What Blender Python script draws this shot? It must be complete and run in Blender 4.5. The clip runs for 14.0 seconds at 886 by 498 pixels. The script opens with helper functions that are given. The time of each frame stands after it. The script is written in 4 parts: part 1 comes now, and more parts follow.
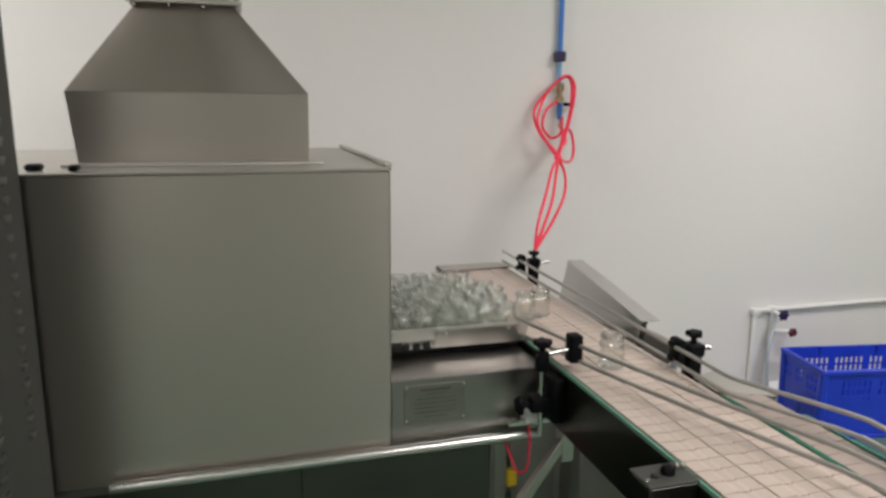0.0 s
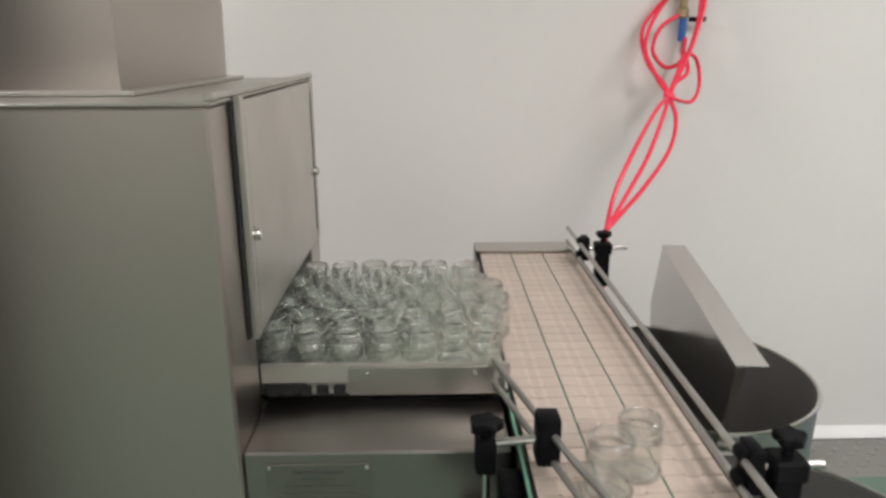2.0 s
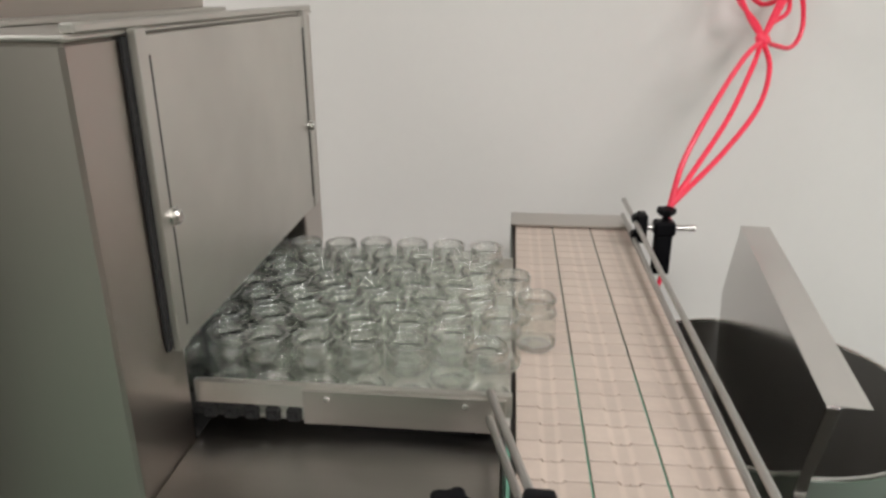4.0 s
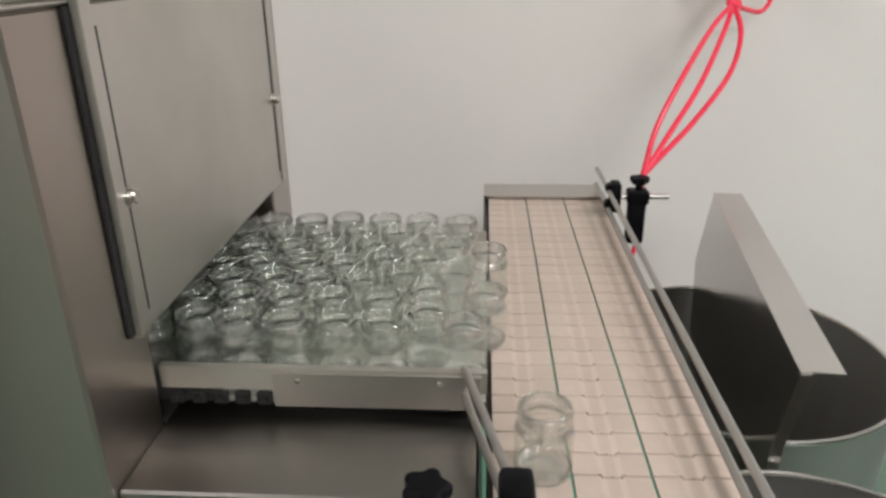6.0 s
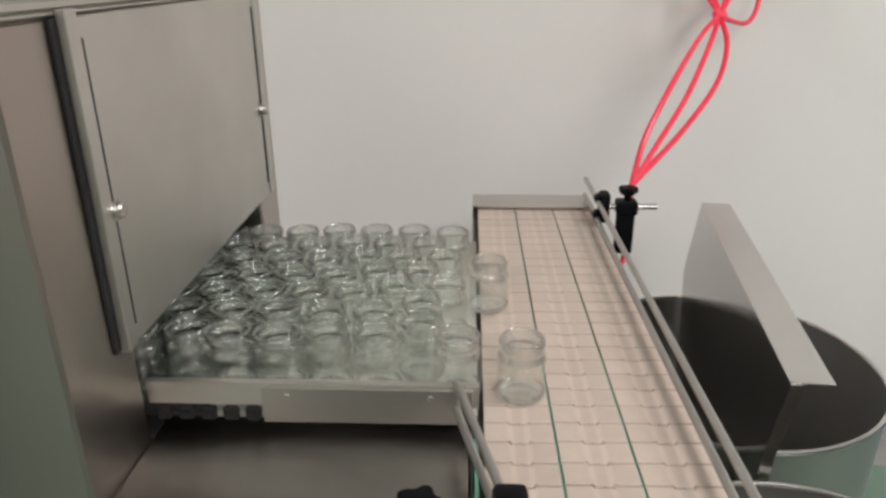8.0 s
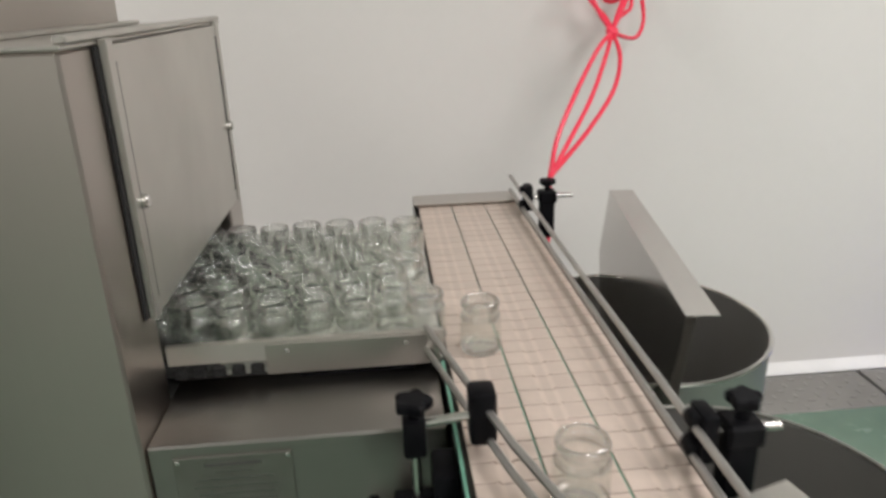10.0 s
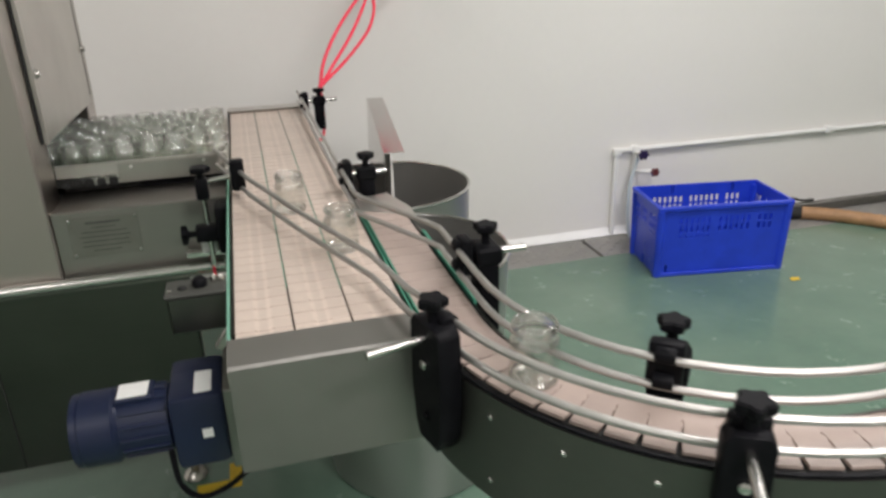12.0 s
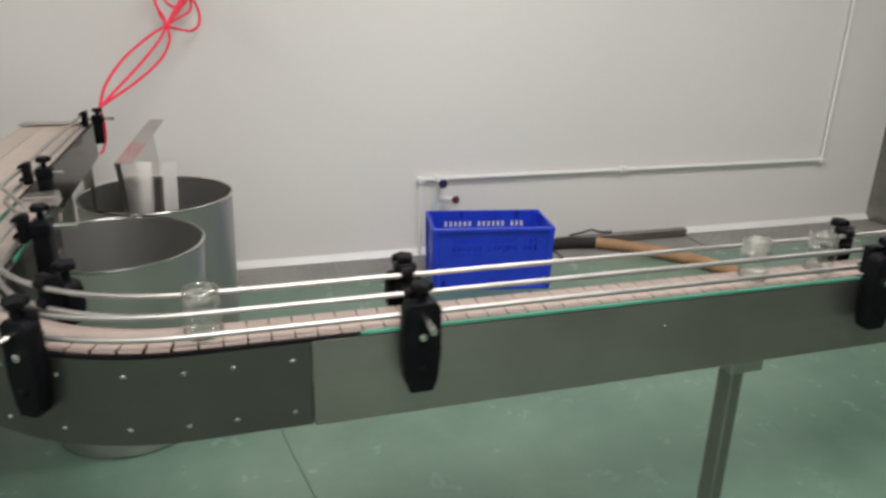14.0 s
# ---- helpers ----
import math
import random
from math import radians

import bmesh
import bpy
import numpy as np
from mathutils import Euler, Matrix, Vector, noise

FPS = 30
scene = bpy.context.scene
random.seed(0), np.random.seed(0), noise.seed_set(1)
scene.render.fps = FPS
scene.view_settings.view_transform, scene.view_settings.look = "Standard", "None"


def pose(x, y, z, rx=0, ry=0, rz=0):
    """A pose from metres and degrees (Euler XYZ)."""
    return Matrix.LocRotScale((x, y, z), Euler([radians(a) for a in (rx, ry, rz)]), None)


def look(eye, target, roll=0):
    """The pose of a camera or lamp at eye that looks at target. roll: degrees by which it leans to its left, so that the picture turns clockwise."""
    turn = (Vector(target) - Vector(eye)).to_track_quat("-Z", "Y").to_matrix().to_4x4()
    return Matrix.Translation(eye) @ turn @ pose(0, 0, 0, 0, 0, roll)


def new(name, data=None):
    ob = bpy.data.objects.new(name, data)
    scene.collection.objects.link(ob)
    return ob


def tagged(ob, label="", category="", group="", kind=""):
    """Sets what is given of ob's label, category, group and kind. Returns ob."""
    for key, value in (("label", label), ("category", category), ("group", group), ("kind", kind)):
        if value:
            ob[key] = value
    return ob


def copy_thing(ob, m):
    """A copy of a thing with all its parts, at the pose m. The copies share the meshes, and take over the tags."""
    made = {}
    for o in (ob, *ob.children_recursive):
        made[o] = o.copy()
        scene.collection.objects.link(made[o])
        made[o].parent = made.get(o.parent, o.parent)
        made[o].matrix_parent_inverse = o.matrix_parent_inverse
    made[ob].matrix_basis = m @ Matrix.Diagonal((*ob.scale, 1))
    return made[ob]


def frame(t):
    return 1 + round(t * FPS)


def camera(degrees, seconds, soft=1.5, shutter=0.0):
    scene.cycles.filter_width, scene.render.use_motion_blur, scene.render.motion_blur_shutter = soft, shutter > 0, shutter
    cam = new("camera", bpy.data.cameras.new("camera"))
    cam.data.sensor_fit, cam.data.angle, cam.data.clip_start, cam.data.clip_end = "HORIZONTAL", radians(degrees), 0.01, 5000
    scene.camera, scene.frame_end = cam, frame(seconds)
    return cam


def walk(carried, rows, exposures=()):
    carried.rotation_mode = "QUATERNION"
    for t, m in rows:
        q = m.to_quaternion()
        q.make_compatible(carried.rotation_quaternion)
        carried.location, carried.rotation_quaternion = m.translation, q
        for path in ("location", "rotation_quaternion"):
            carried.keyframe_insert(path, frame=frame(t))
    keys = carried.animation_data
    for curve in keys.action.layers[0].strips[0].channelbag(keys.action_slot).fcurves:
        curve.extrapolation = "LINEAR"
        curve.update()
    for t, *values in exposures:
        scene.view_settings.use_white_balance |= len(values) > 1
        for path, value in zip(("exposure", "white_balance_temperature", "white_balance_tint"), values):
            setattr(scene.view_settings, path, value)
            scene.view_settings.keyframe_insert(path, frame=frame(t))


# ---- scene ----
cam = camera(64.5, 14.0, soft=2.9, shutter=0.3)

PATH = [
    (0, (-0.725, -2.538, 1.513), (-0.183, -0.654, 1.115), 0.5),
    (0.5, (-0.591, -2.414, 1.46), (-0.063, -0.537, 1.013), 1.1),
    (1, (-0.416, -2.234, 1.457), (-0.021, -0.338, 0.959), 1.4),
    (1.5, (-0.222, -2.065, 1.433), (-0.033, -0.139, 0.924), 0.0),
    (2, (-0.128, -1.906, 1.442), (-0.099, 0.017, 0.892), -0.3),
    (2.2, (-0.117, -1.832, 1.438), (-0.132, 0.088, 0.876), -0.4),
    (4.3, (-0.012, -1.605, 1.416), (-0.203, 0.252, 0.699), -0.3),
    (4.5, (-0.011, -1.601, 1.419), (-0.194, 0.252, 0.688), -0.9),
    (5, (-0.003, -1.592, 1.409), (-0.162, 0.253, 0.652), -1.0),
    (5.5, (-0.004, -1.588, 1.408), (-0.133, 0.253, 0.638), -0.9),
    (6, (-0.014, -1.586, 1.411), (-0.123, 0.257, 0.643), -0.6),
    (6.5, (-0.011, -1.581, 1.411), (-0.123, 0.265, 0.649), -0.5),
    (7, (-0.009, -1.578, 1.413), (-0.11, 0.27, 0.656), -0.4),
    (7.5, (-0.009, -1.578, 1.413), (-0.098, 0.274, 0.661), -0.5),
    (9.8, (-0.091, -1.718, 1.425), (0.016, 0.155, 0.729), -1.3),
    (10, (-0.075, -1.798, 1.417), (0.071, 0.076, 0.734), -1.9),
    (10.5, (-0.032, -2.054, 1.407), (0.239, -0.184, 0.749), -2.0),
    (11, (-0.01, -2.278, 1.402), (0.397, -0.432, 0.749), -2.9),
    (11.5, (0.013, -2.514, 1.383), (0.513, -0.711, 0.676), -2.5),
    (12, (0.057, -2.715, 1.387), (0.547, -0.929, 0.632), -1.6),
    (12.5, (0.169, -2.912, 1.387), (0.561, -1.107, 0.619), -1.1),
    (13, (0.326, -3.093, 1.38), (0.749, -1.291, 0.622), -1.0),
    (13.5, (0.524, -3.262, 1.427), (1.083, -1.483, 0.704), 0.2),
    (14, (0.803, -3.36, 1.428), (1.376, -1.561, 0.767), 1.5),
]
EXPOSURES = [(0.0, -0.1), (2.2, 0.08), (4.3, 0.12), (7.7, 0.1), (10.0, 0.1), (11.5, 0.02), (12.2, 0.1), (13.5, 0.02), (14.0, -0.08)]
walk(cam, [(t, look(eye, target, roll)) for t, eye, target, roll in PATH], EXPOSURES)

# ---- world and lamps: a closed white room with ceiling panels ----
world = bpy.data.worlds.new("world")
scene.world = world
world.use_nodes = True
world.node_tree.nodes["Background"].inputs[0].default_value = (1.0, 0.98, 0.95, 1)
world.node_tree.nodes["Background"].inputs[1].default_value = 0.02
scene.cycles.transparent_max_bounces = 64
scene.cycles.transmission_bounces = 36
scene.cycles.glossy_bounces = 16
scene.cycles.max_bounces = 40

CEIL = 2.9
LAMPS = [(1.9, -1.2, 42), (-2.7, -1.0, 68), (1.0, -3.6, 80), (4.2, -1.5, 36), (-1.9, -3.8, 30)]
for lx, ly, watts in LAMPS:
    lamp = bpy.data.lights.new("ceiling_panel_light", "AREA")
    lamp.shape, lamp.size, lamp.size_y = "RECTANGLE", 1.2, 0.6
    lamp.energy, lamp.color = watts, (1.0, 0.945, 0.94)
    new("ceiling_panel_light", lamp).matrix_world = pose(lx, ly, CEIL - 0.03)

# ---- numbers of the plan ----
B = 0.9            # belt surface
WALL = 0.485       # face of the white wall
PITCH = 0.0369     # chain pitch of the straight chains
PITCH2 = 0.0381    # chain pitch of the curved one
CX, CY, CR = 0.731, -1.825, 0.42   # centre and radius of the curve


# ---- materials ----
def nodes_of(name):
    m = bpy.data.materials.new(name)
    m.use_nodes = True
    nt = m.node_tree
    return m, nt, nt.nodes["Principled BSDF"]


def noise_node(nt, scale, detail=4.0, rough=0.6, stretch=(1, 1, 1), seed=0.0):
    tc = nt.nodes.new("ShaderNodeTexCoord")
    mp = nt.nodes.new("ShaderNodeMapping")
    mp.inputs["Scale"].default_value = stretch
    mp.inputs["Location"].default_value = (seed, seed * 0.7, seed * 1.3)
    tx = nt.nodes.new("ShaderNodeTexNoise")
    tx.inputs["Scale"].default_value = scale
    tx.inputs["Detail"].default_value = detail
    tx.inputs["Roughness"].default_value = rough
    nt.links.new(tc.outputs["Object"], mp.inputs[0])
    nt.links.new(mp.outputs[0], tx.inputs["Vector"])
    return tx.outputs["Fac"]


def ramp(nt, fac, stops):
    r = nt.nodes.new("ShaderNodeValToRGB")
    els = r.color_ramp.elements
    els[0].position, els[0].color = stops[0][0], (*stops[0][1], 1)
    els[1].position, els[1].color = stops[-1][0], (*stops[-1][1], 1)
    for p, c in stops[1:-1]:
        e = els.new(p)
        e.color = (*c, 1)
    nt.links.new(fac, r.inputs[0])
    return r.outputs[0]


def grey(v):
    return (v, v, v)


def mixed(nt, a, b, fac, mode="MULTIPLY"):
    x = nt.nodes.new("ShaderNodeMix")
    x.data_type, x.blend_type = "RGBA", mode
    x.inputs[0].default_value = fac
    nt.links.new(a, x.inputs[6])
    nt.links.new(b, x.inputs[7])
    return x.outputs[2]


def bump(nt, bsdf, fac, strength, dist=0.002):
    b = nt.nodes.new("ShaderNodeBump")
    b.inputs["Strength"].default_value = strength
    b.inputs["Distance"].default_value = dist
    nt.links.new(fac, b.inputs["Height"])
    nt.links.new(b.outputs[0], bsdf.inputs["Normal"])


def surface(name, col, rough, metal=0.0, vary=0.12, grain=60.0, stretch=(1, 1, 1), blotch=3.0, rough_vary=0.08, relief=0.05, ior=1.45, piece=0.0, sheen_bands=0.0):
    """Colour varied at two scales, roughness varied, fine relief."""
    m, nt, p = nodes_of(name)
    big = noise_node(nt, blotch, 3.0, 0.55, seed=3.1)
    fine = noise_node(nt, grain, 5.0, 0.65, stretch, seed=7.7)
    lo = tuple(c * (1 - vary) for c in col)
    hi = tuple(min(1, c * (1 + vary)) for c in col)
    c1 = ramp(nt, big, [(0.3, lo), (0.7, hi)])
    c2 = ramp(nt, fine, [(0.25, grey(1 - vary)), (0.75, grey(1.0))])
    out = mixed(nt, c1, c2, 0.8)
    # paler twin stripes: highlights on the hinge knuckles, painted into the colour
    if sheen_bands:
        tc = nt.nodes.new("ShaderNodeTexCoord")
        sx = nt.nodes.new("ShaderNodeSeparateXYZ")
        ab = nt.nodes.new("ShaderNodeMath")
        ab.operation = "ABSOLUTE"
        nt.links.new(tc.outputs["Object"], sx.inputs[0])
        nt.links.new(sx.outputs[0], ab.inputs[0])
        mu = nt.nodes.new("ShaderNodeMath")
        mu.operation, mu.inputs[1].default_value = "MULTIPLY", 20.0
        nt.links.new(ab.outputs[0], mu.inputs[0])
        cb = ramp(nt, mu.outputs[0], [(0.02, grey(0.95)), (0.10, grey(0.95)), (0.15, grey(1.05)), (0.23, grey(1.05)), (0.30, grey(0.96)), (0.8, grey(0.95))])
        out = mixed(nt, out, cb, sheen_bands)
    if piece:
        oi = nt.nodes.new("ShaderNodeObjectInfo")
        c3 = ramp(nt, oi.outputs["Random"], [(0.0, grey(1 - piece)), (1.0, grey(1.0))])
        out = mixed(nt, out, c3, 1.0)
    nt.links.new(out, p.inputs["Base Color"])
    rr = ramp(nt, fine, [(0.2, grey(max(0.02, rough - rough_vary))), (0.8, grey(rough + rough_vary))])
    nt.links.new(rr, p.inputs["Roughness"])
    p.inputs["Metallic"].default_value = metal
    p.inputs["IOR"].default_value = ior
    if relief:
        bump(nt, p, fine, relief)
    return m


STEEL = surface("brushed_steel", (0.47, 0.425, 0.39), 0.33, 1.0, 0.022, 140, (1, 1, 0.03), 2.0, 0.006, 0.0)


def brush(m, amount):
    """Level brushing: reflections spread up and down, not sideways."""
    nt = m.node_tree
    tg = nt.nodes.new("ShaderNodeTangent")
    tg.direction_type, tg.axis = "RADIAL", "Z"
    p = nt.nodes["Principled BSDF"]
    nt.links.new(tg.outputs[0], p.inputs["Tangent"])
    p.inputs["Anisotropic"].default_value = amount
    p.inputs["Anisotropic Rotation"].default_value = 0.25


brush(STEEL, 0.78)
STEEL_FLAT = surface("satin_steel", (0.53, 0.5, 0.465), 0.3, 1.0, 0.035, 140, (0.05, 1, 1), 3.0, 0.01, 0.0)
# base and leg steel dimmed: the dark floor reflected there is set in colour
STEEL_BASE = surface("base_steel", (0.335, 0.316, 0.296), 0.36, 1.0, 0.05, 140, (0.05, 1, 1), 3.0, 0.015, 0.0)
brush(STEEL_BASE, 0.4)
# darker than the body's steel: the dim floor it mirrors is in the colour
STEEL_DIMMED = surface("panel_steel", (0.118, 0.118, 0.105), 0.3, 1.0, 0.08, 120, (0.05, 0.05, 1), 4.0, 0.03, 0.0)
STEEL_SHEET = surface("plain_sheet_steel", (0.62, 0.6, 0.56), 0.42, 1.0, 0.06, 110, (1, 0.1, 1), 5.0, 0.05, 0.02)
TRAY = surface("light_tray_steel", (0.78, 0.77, 0.74), 0.45, 1.0, 0.05, 110, (1, 0.1, 1), 5.0, 0.05, 0.02)
STEEL_DARK = surface("dull_steel", (0.3, 0.29, 0.27), 0.45, 1.0, 0.2, 40, (1, 1, 1), 6.0, 0.1, 0.05)
CHROME = surface("polished_rod", (0.66, 0.65, 0.62), 0.24, 1.0, 0.05, 200, (1, 1, 1), 20, 0.05, 0.0)
RAIL = surface("guide_rail_steel", (0.52, 0.505, 0.48), 0.5, 1.0, 0.08, 150, (1, 1, 1), 14, 0.06, 0.02)
BIN = surface("bin_steel", (0.5, 0.495, 0.475), 0.48, 1.0, 0.05, 30, (1, 1, 0.15), 2.0, 0.04, 0.0)
MIRROR = surface("smooth_sheet_steel", (0.6, 0.58, 0.56), 0.17, 1.0, 0.05, 60, (1, 0.2, 1), 4.0, 0.04, 0.0)
BLACK = surface("black_plastic", (0.0055, 0.0055, 0.007), 0.5, 0.0, 0.3, 120, (1, 1, 1), 30, 0.08, 0.05, ior=1.2)
CABINET = surface("dark_grey_enamel", (0.06, 0.061, 0.053), 0.6, 0.0, 0.1, 90, (1, 1, 1), 3.0, 0.06, 0.04)
BELT = surface("tan_acetal", (0.68, 0.565, 0.485), 0.37, 0.0, 0.06, 120, (1, 1, 1), 25, 0.06, 0.03, piece=0.08, sheen_bands=1.0)
BELT_PINK = surface("pink_acetal", (0.45, 0.36, 0.315), 0.4, 0.0, 0.06, 120, (1, 1, 1), 25, 0.06, 0.03, piece=0.1)
MINT = surface("pale_green_strip", (0.19, 0.42, 0.31), 0.45, 0.0, 0.12, 80, (1, 1, 1), 10, 0.08, 0.03)
GREEN = surface("green_wear_strip", (0.06, 0.27, 0.18), 0.45, 0.0, 0.15, 80, (1, 1, 1), 10, 0.08, 0.03)
GREEN_SHADED = surface("shaded_green_strip", (0.085, 0.13, 0.1), 0.5, 0.0, 0.15, 80, (1, 1, 1), 10, 0.08, 0.03)
# the dark floor reflected in the bend is put into its colour
BEND_DIMMED = surface("bend_panel_steel", (0.17, 0.166, 0.152), 0.42, 1.0, 0.1, 120, (0.3, 0.3, 1), 4.0, 0.03, 0.0)
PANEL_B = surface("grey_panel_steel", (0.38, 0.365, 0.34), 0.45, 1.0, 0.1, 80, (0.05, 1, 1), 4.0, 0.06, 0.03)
# dark brown, so the joints between the slats show as dark lines
SLIDE = surface("dark_slide_bed", (0.05, 0.042, 0.036), 0.6, 0.0, 0.2, 50, (1, 1, 1), 10, 0.1, 0.05)
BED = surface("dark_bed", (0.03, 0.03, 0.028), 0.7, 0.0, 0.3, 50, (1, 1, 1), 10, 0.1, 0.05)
BLUE = surface("blue_polyethylene", (0.018, 0.055, 0.6), 0.38, 0.0, 0.12, 60, (1, 1, 1), 8, 0.08, 0.03)
NAVY = surface("navy_motor_paint", (0.007, 0.012, 0.038), 0.42, 0.0, 0.15, 60, (1, 1, 1), 12, 0.08, 0.05)
HOSE = surface("red_hose", (1.0, 0.05, 0.105), 0.3, 0.0, 0.08, 80, (1, 1, 1), 12, 0.06, 0.0)
PVC = surface("white_pvc", (0.82, 0.82, 0.8), 0.35, 0.0, 0.04, 60, (1, 1, 1), 6, 0.06, 0.02)
BLUEPIPE = surface("blue_air_pipe", (0.05, 0.2, 0.6), 0.35, 0.0, 0.1, 60, (1, 1, 1), 8, 0.06, 0.02)
PALEBLUE = surface("pale_blue_plastic", (0.2, 0.4, 0.6), 0.35, 0.0, 0.1, 60, (1, 1, 1), 8, 0.06, 0.02)
PALETUBE = surface("pale_clear_tube", (0.55, 0.62, 0.65), 0.35, 0.0, 0.08, 60, (1, 1, 1), 8, 0.06, 0.02)
BRASS = surface("brass", (0.5, 0.4, 0.25), 0.35, 1.0, 0.1, 60, (1, 1, 1), 12, 0.06, 0.02)
YELLOW = surface("yellow_tape", (0.75, 0.5, 0.02), 0.5, 0.0, 0.15, 60, (1, 1, 1), 12, 0.08, 0.05)
TAN = surface("tan_hose_rubber", (0.42, 0.24, 0.12), 0.55, 0.0, 0.2, 60, (1, 1, 1), 12, 0.08, 0.05)
WHITE_LABEL = surface("white_label", (0.75, 0.75, 0.73), 0.5, 0.0, 0.05, 60, (1, 1, 1), 12, 0.05, 0.0)
INK = surface("grey_ink", (0.085, 0.083, 0.076), 0.6, 0.0, 0.1, 60, (1, 1, 1), 12, 0.05, 0.0)
PURPLE = surface("dark_purple_plastic", (0.03, 0.02, 0.07), 0.4, 0.0, 0.1, 60, (1, 1, 1), 12, 0.05, 0.02)
MAROON = surface("maroon_plastic", (0.12, 0.03, 0.035), 0.4, 0.0, 0.1, 60, (1, 1, 1), 12, 0.05, 0.02)
PLATE = surface("etched_plate", (0.3, 0.285, 0.26), 0.45, 1.0, 0.1, 60, (1, 1, 1), 12, 0.06, 0.02)
RUBBER = surface("black_rubber", (0.02, 0.02, 0.02), 0.7, 0.0, 0.2, 60, (1, 1, 1), 12, 0.06, 0.05)
TRENCH = surface("trench_cover", (0.27, 0.262, 0.245), 0.5, 0.0, 0.15, 160, (1, 1, 1), 2.5, 0.12, 0.25)
TREAD = surface("worn_tread", (0.32, 0.312, 0.295), 0.46, 0.0, 0.15, 160, (1, 1, 1), 4.0, 0.1, 0.1)
TUNNEL_BED = surface("grey_carrying_steel", (0.48, 0.485, 0.455), 0.4, 1.0, 0.15, 90, (1, 0.2, 1), 8.0, 0.06, 0.03)
END_BOX = surface("end_box_steel", (0.31, 0.3, 0.28), 0.56, 1.0, 0.08, 110, (1, 1, 0.08), 5.0, 0.06, 0.02)
FLOOR_LINE = surface("faint_green_line", (0.1, 0.165, 0.125), 0.5, 0.0, 0.15, 80, (1, 1, 1), 10, 0.08, 0.03)
CEILING = surface("ceiling_white", (0.78, 0.78, 0.76), 0.6, 0.0, 0.03, 10, (1, 1, 1), 1, 0.05, 0.0)
WALLPAINT = surface("white_wall_panel", (0.8, 0.785, 0.755), 0.48, 0.0, 0.025, 25, (1, 1, 1), 0.7, 0.08, 0.015)


def floor_material():
    m, nt, p = nodes_of("green_epoxy")
    big = noise_node(nt, 0.9, 4.0, 0.6, seed=1.0)
    mid = noise_node(nt, 6.0, 6.0, 0.7, seed=5.0)
    fine = noise_node(nt, 90.0, 3.0, 0.6, seed=9.0)
    c1 = ramp(nt, big, [(0.3, (0.1, 0.175, 0.128)), (0.55, (0.145, 0.228, 0.17)), (0.75, (0.2, 0.28, 0.215))])
    c2 = ramp(nt, mid, [(0.3, grey(0.84)), (0.6, grey(1.0))])
    nt.links.new(mixed(nt, c1, c2, 0.8), p.inputs["Base Color"])
    rr = ramp(nt, mid, [(0.25, grey(0.2)), (0.75, grey(0.3))])
    nt.links.new(rr, p.inputs["Roughness"])
    bump(nt, p, fine, 0.05)
    return m


def glass_material(name, bent, shine):
    """Clear glass: bent is the share of light that the thick glass bends, the rest passes thin walls straight; gloss on top."""
    m = bpy.data.materials.new(name)
    m.use_nodes = True
    nt = m.node_tree
    nt.nodes.clear()
    out = nt.nodes.new("ShaderNodeOutputMaterial")
    tr = nt.nodes.new("ShaderNodeBsdfTransparent")
    tr.inputs[0].default_value = (0.991, 0.998, 0.988, 1)
    hz = nt.nodes.new("ShaderNodeBsdfGlass")
    hz.inputs["Color"].default_value = (0.99, 0.997, 0.988, 1)
    hz.inputs["IOR"].default_value = 1.45
    hz.inputs["Roughness"].default_value = 0.0
    gl = nt.nodes.new("ShaderNodeBsdfGlossy")
    gl.inputs["Roughness"].default_value = 0.08
    lw = nt.nodes.new("ShaderNodeLayerWeight")
    lw.inputs["Blend"].default_value = 0.5
    gloss = ramp(nt, lw.outputs["Facing"], [(0.0, grey(shine)), (0.5, grey(shine * 1.1)), (0.74, grey(shine * 1.4)), (0.9, grey(0.25)), (1.0, grey(0.7))])
    a = nt.nodes.new("ShaderNodeMixShader")
    a.inputs[0].default_value = bent
    b = nt.nodes.new("ShaderNodeMixShader")
    nt.links.new(tr.outputs[0], a.inputs[1])
    nt.links.new(hz.outputs[0], a.inputs[2])
    nt.links.new(gloss, b.inputs[0])
    nt.links.new(a.outputs[0], b.inputs[1])
    nt.links.new(gl.outputs[0], b.inputs[2])
    nt.links.new(b.outputs[0], out.inputs[0])
    return m


FLOOR = floor_material()
GLASS = glass_material("clear_jar_glass", 0.02, 0.08)
GLASS_THICK = glass_material("thick_jar_glass", 0.6, 0.2)


# ---- mesh helpers ----
def mesh_of(name, bm, material, smooth=35):
    bmesh.ops.recalc_face_normals(bm, faces=bm.faces[:])
    me = bpy.data.meshes.new(name)
    bm.to_mesh(me)
    bm.free()
    me.materials.append(material)
    me.polygons.foreach_set("use_smooth", [True] * len(me.polygons))
    me.set_sharp_from_angle(angle=radians(smooth))
    return me


def part(name, bm, material, parent, label=""):
    ob = new(name, mesh_of(name, bm, material))
    ob.parent = parent
    return tagged(ob, label) if label else ob


def thing(name, label, category, group="", kind="", at=None):
    ob = new(name)
    ob.empty_display_size = 0.05
    if at is not None:
        ob.matrix_world = at
    return tagged(ob, label, category, group, kind)


def solid(name, bm, material, label="", category="", group="", kind=""):
    return tagged(new(name, mesh_of(name, bm, material)), label, category, group, kind)


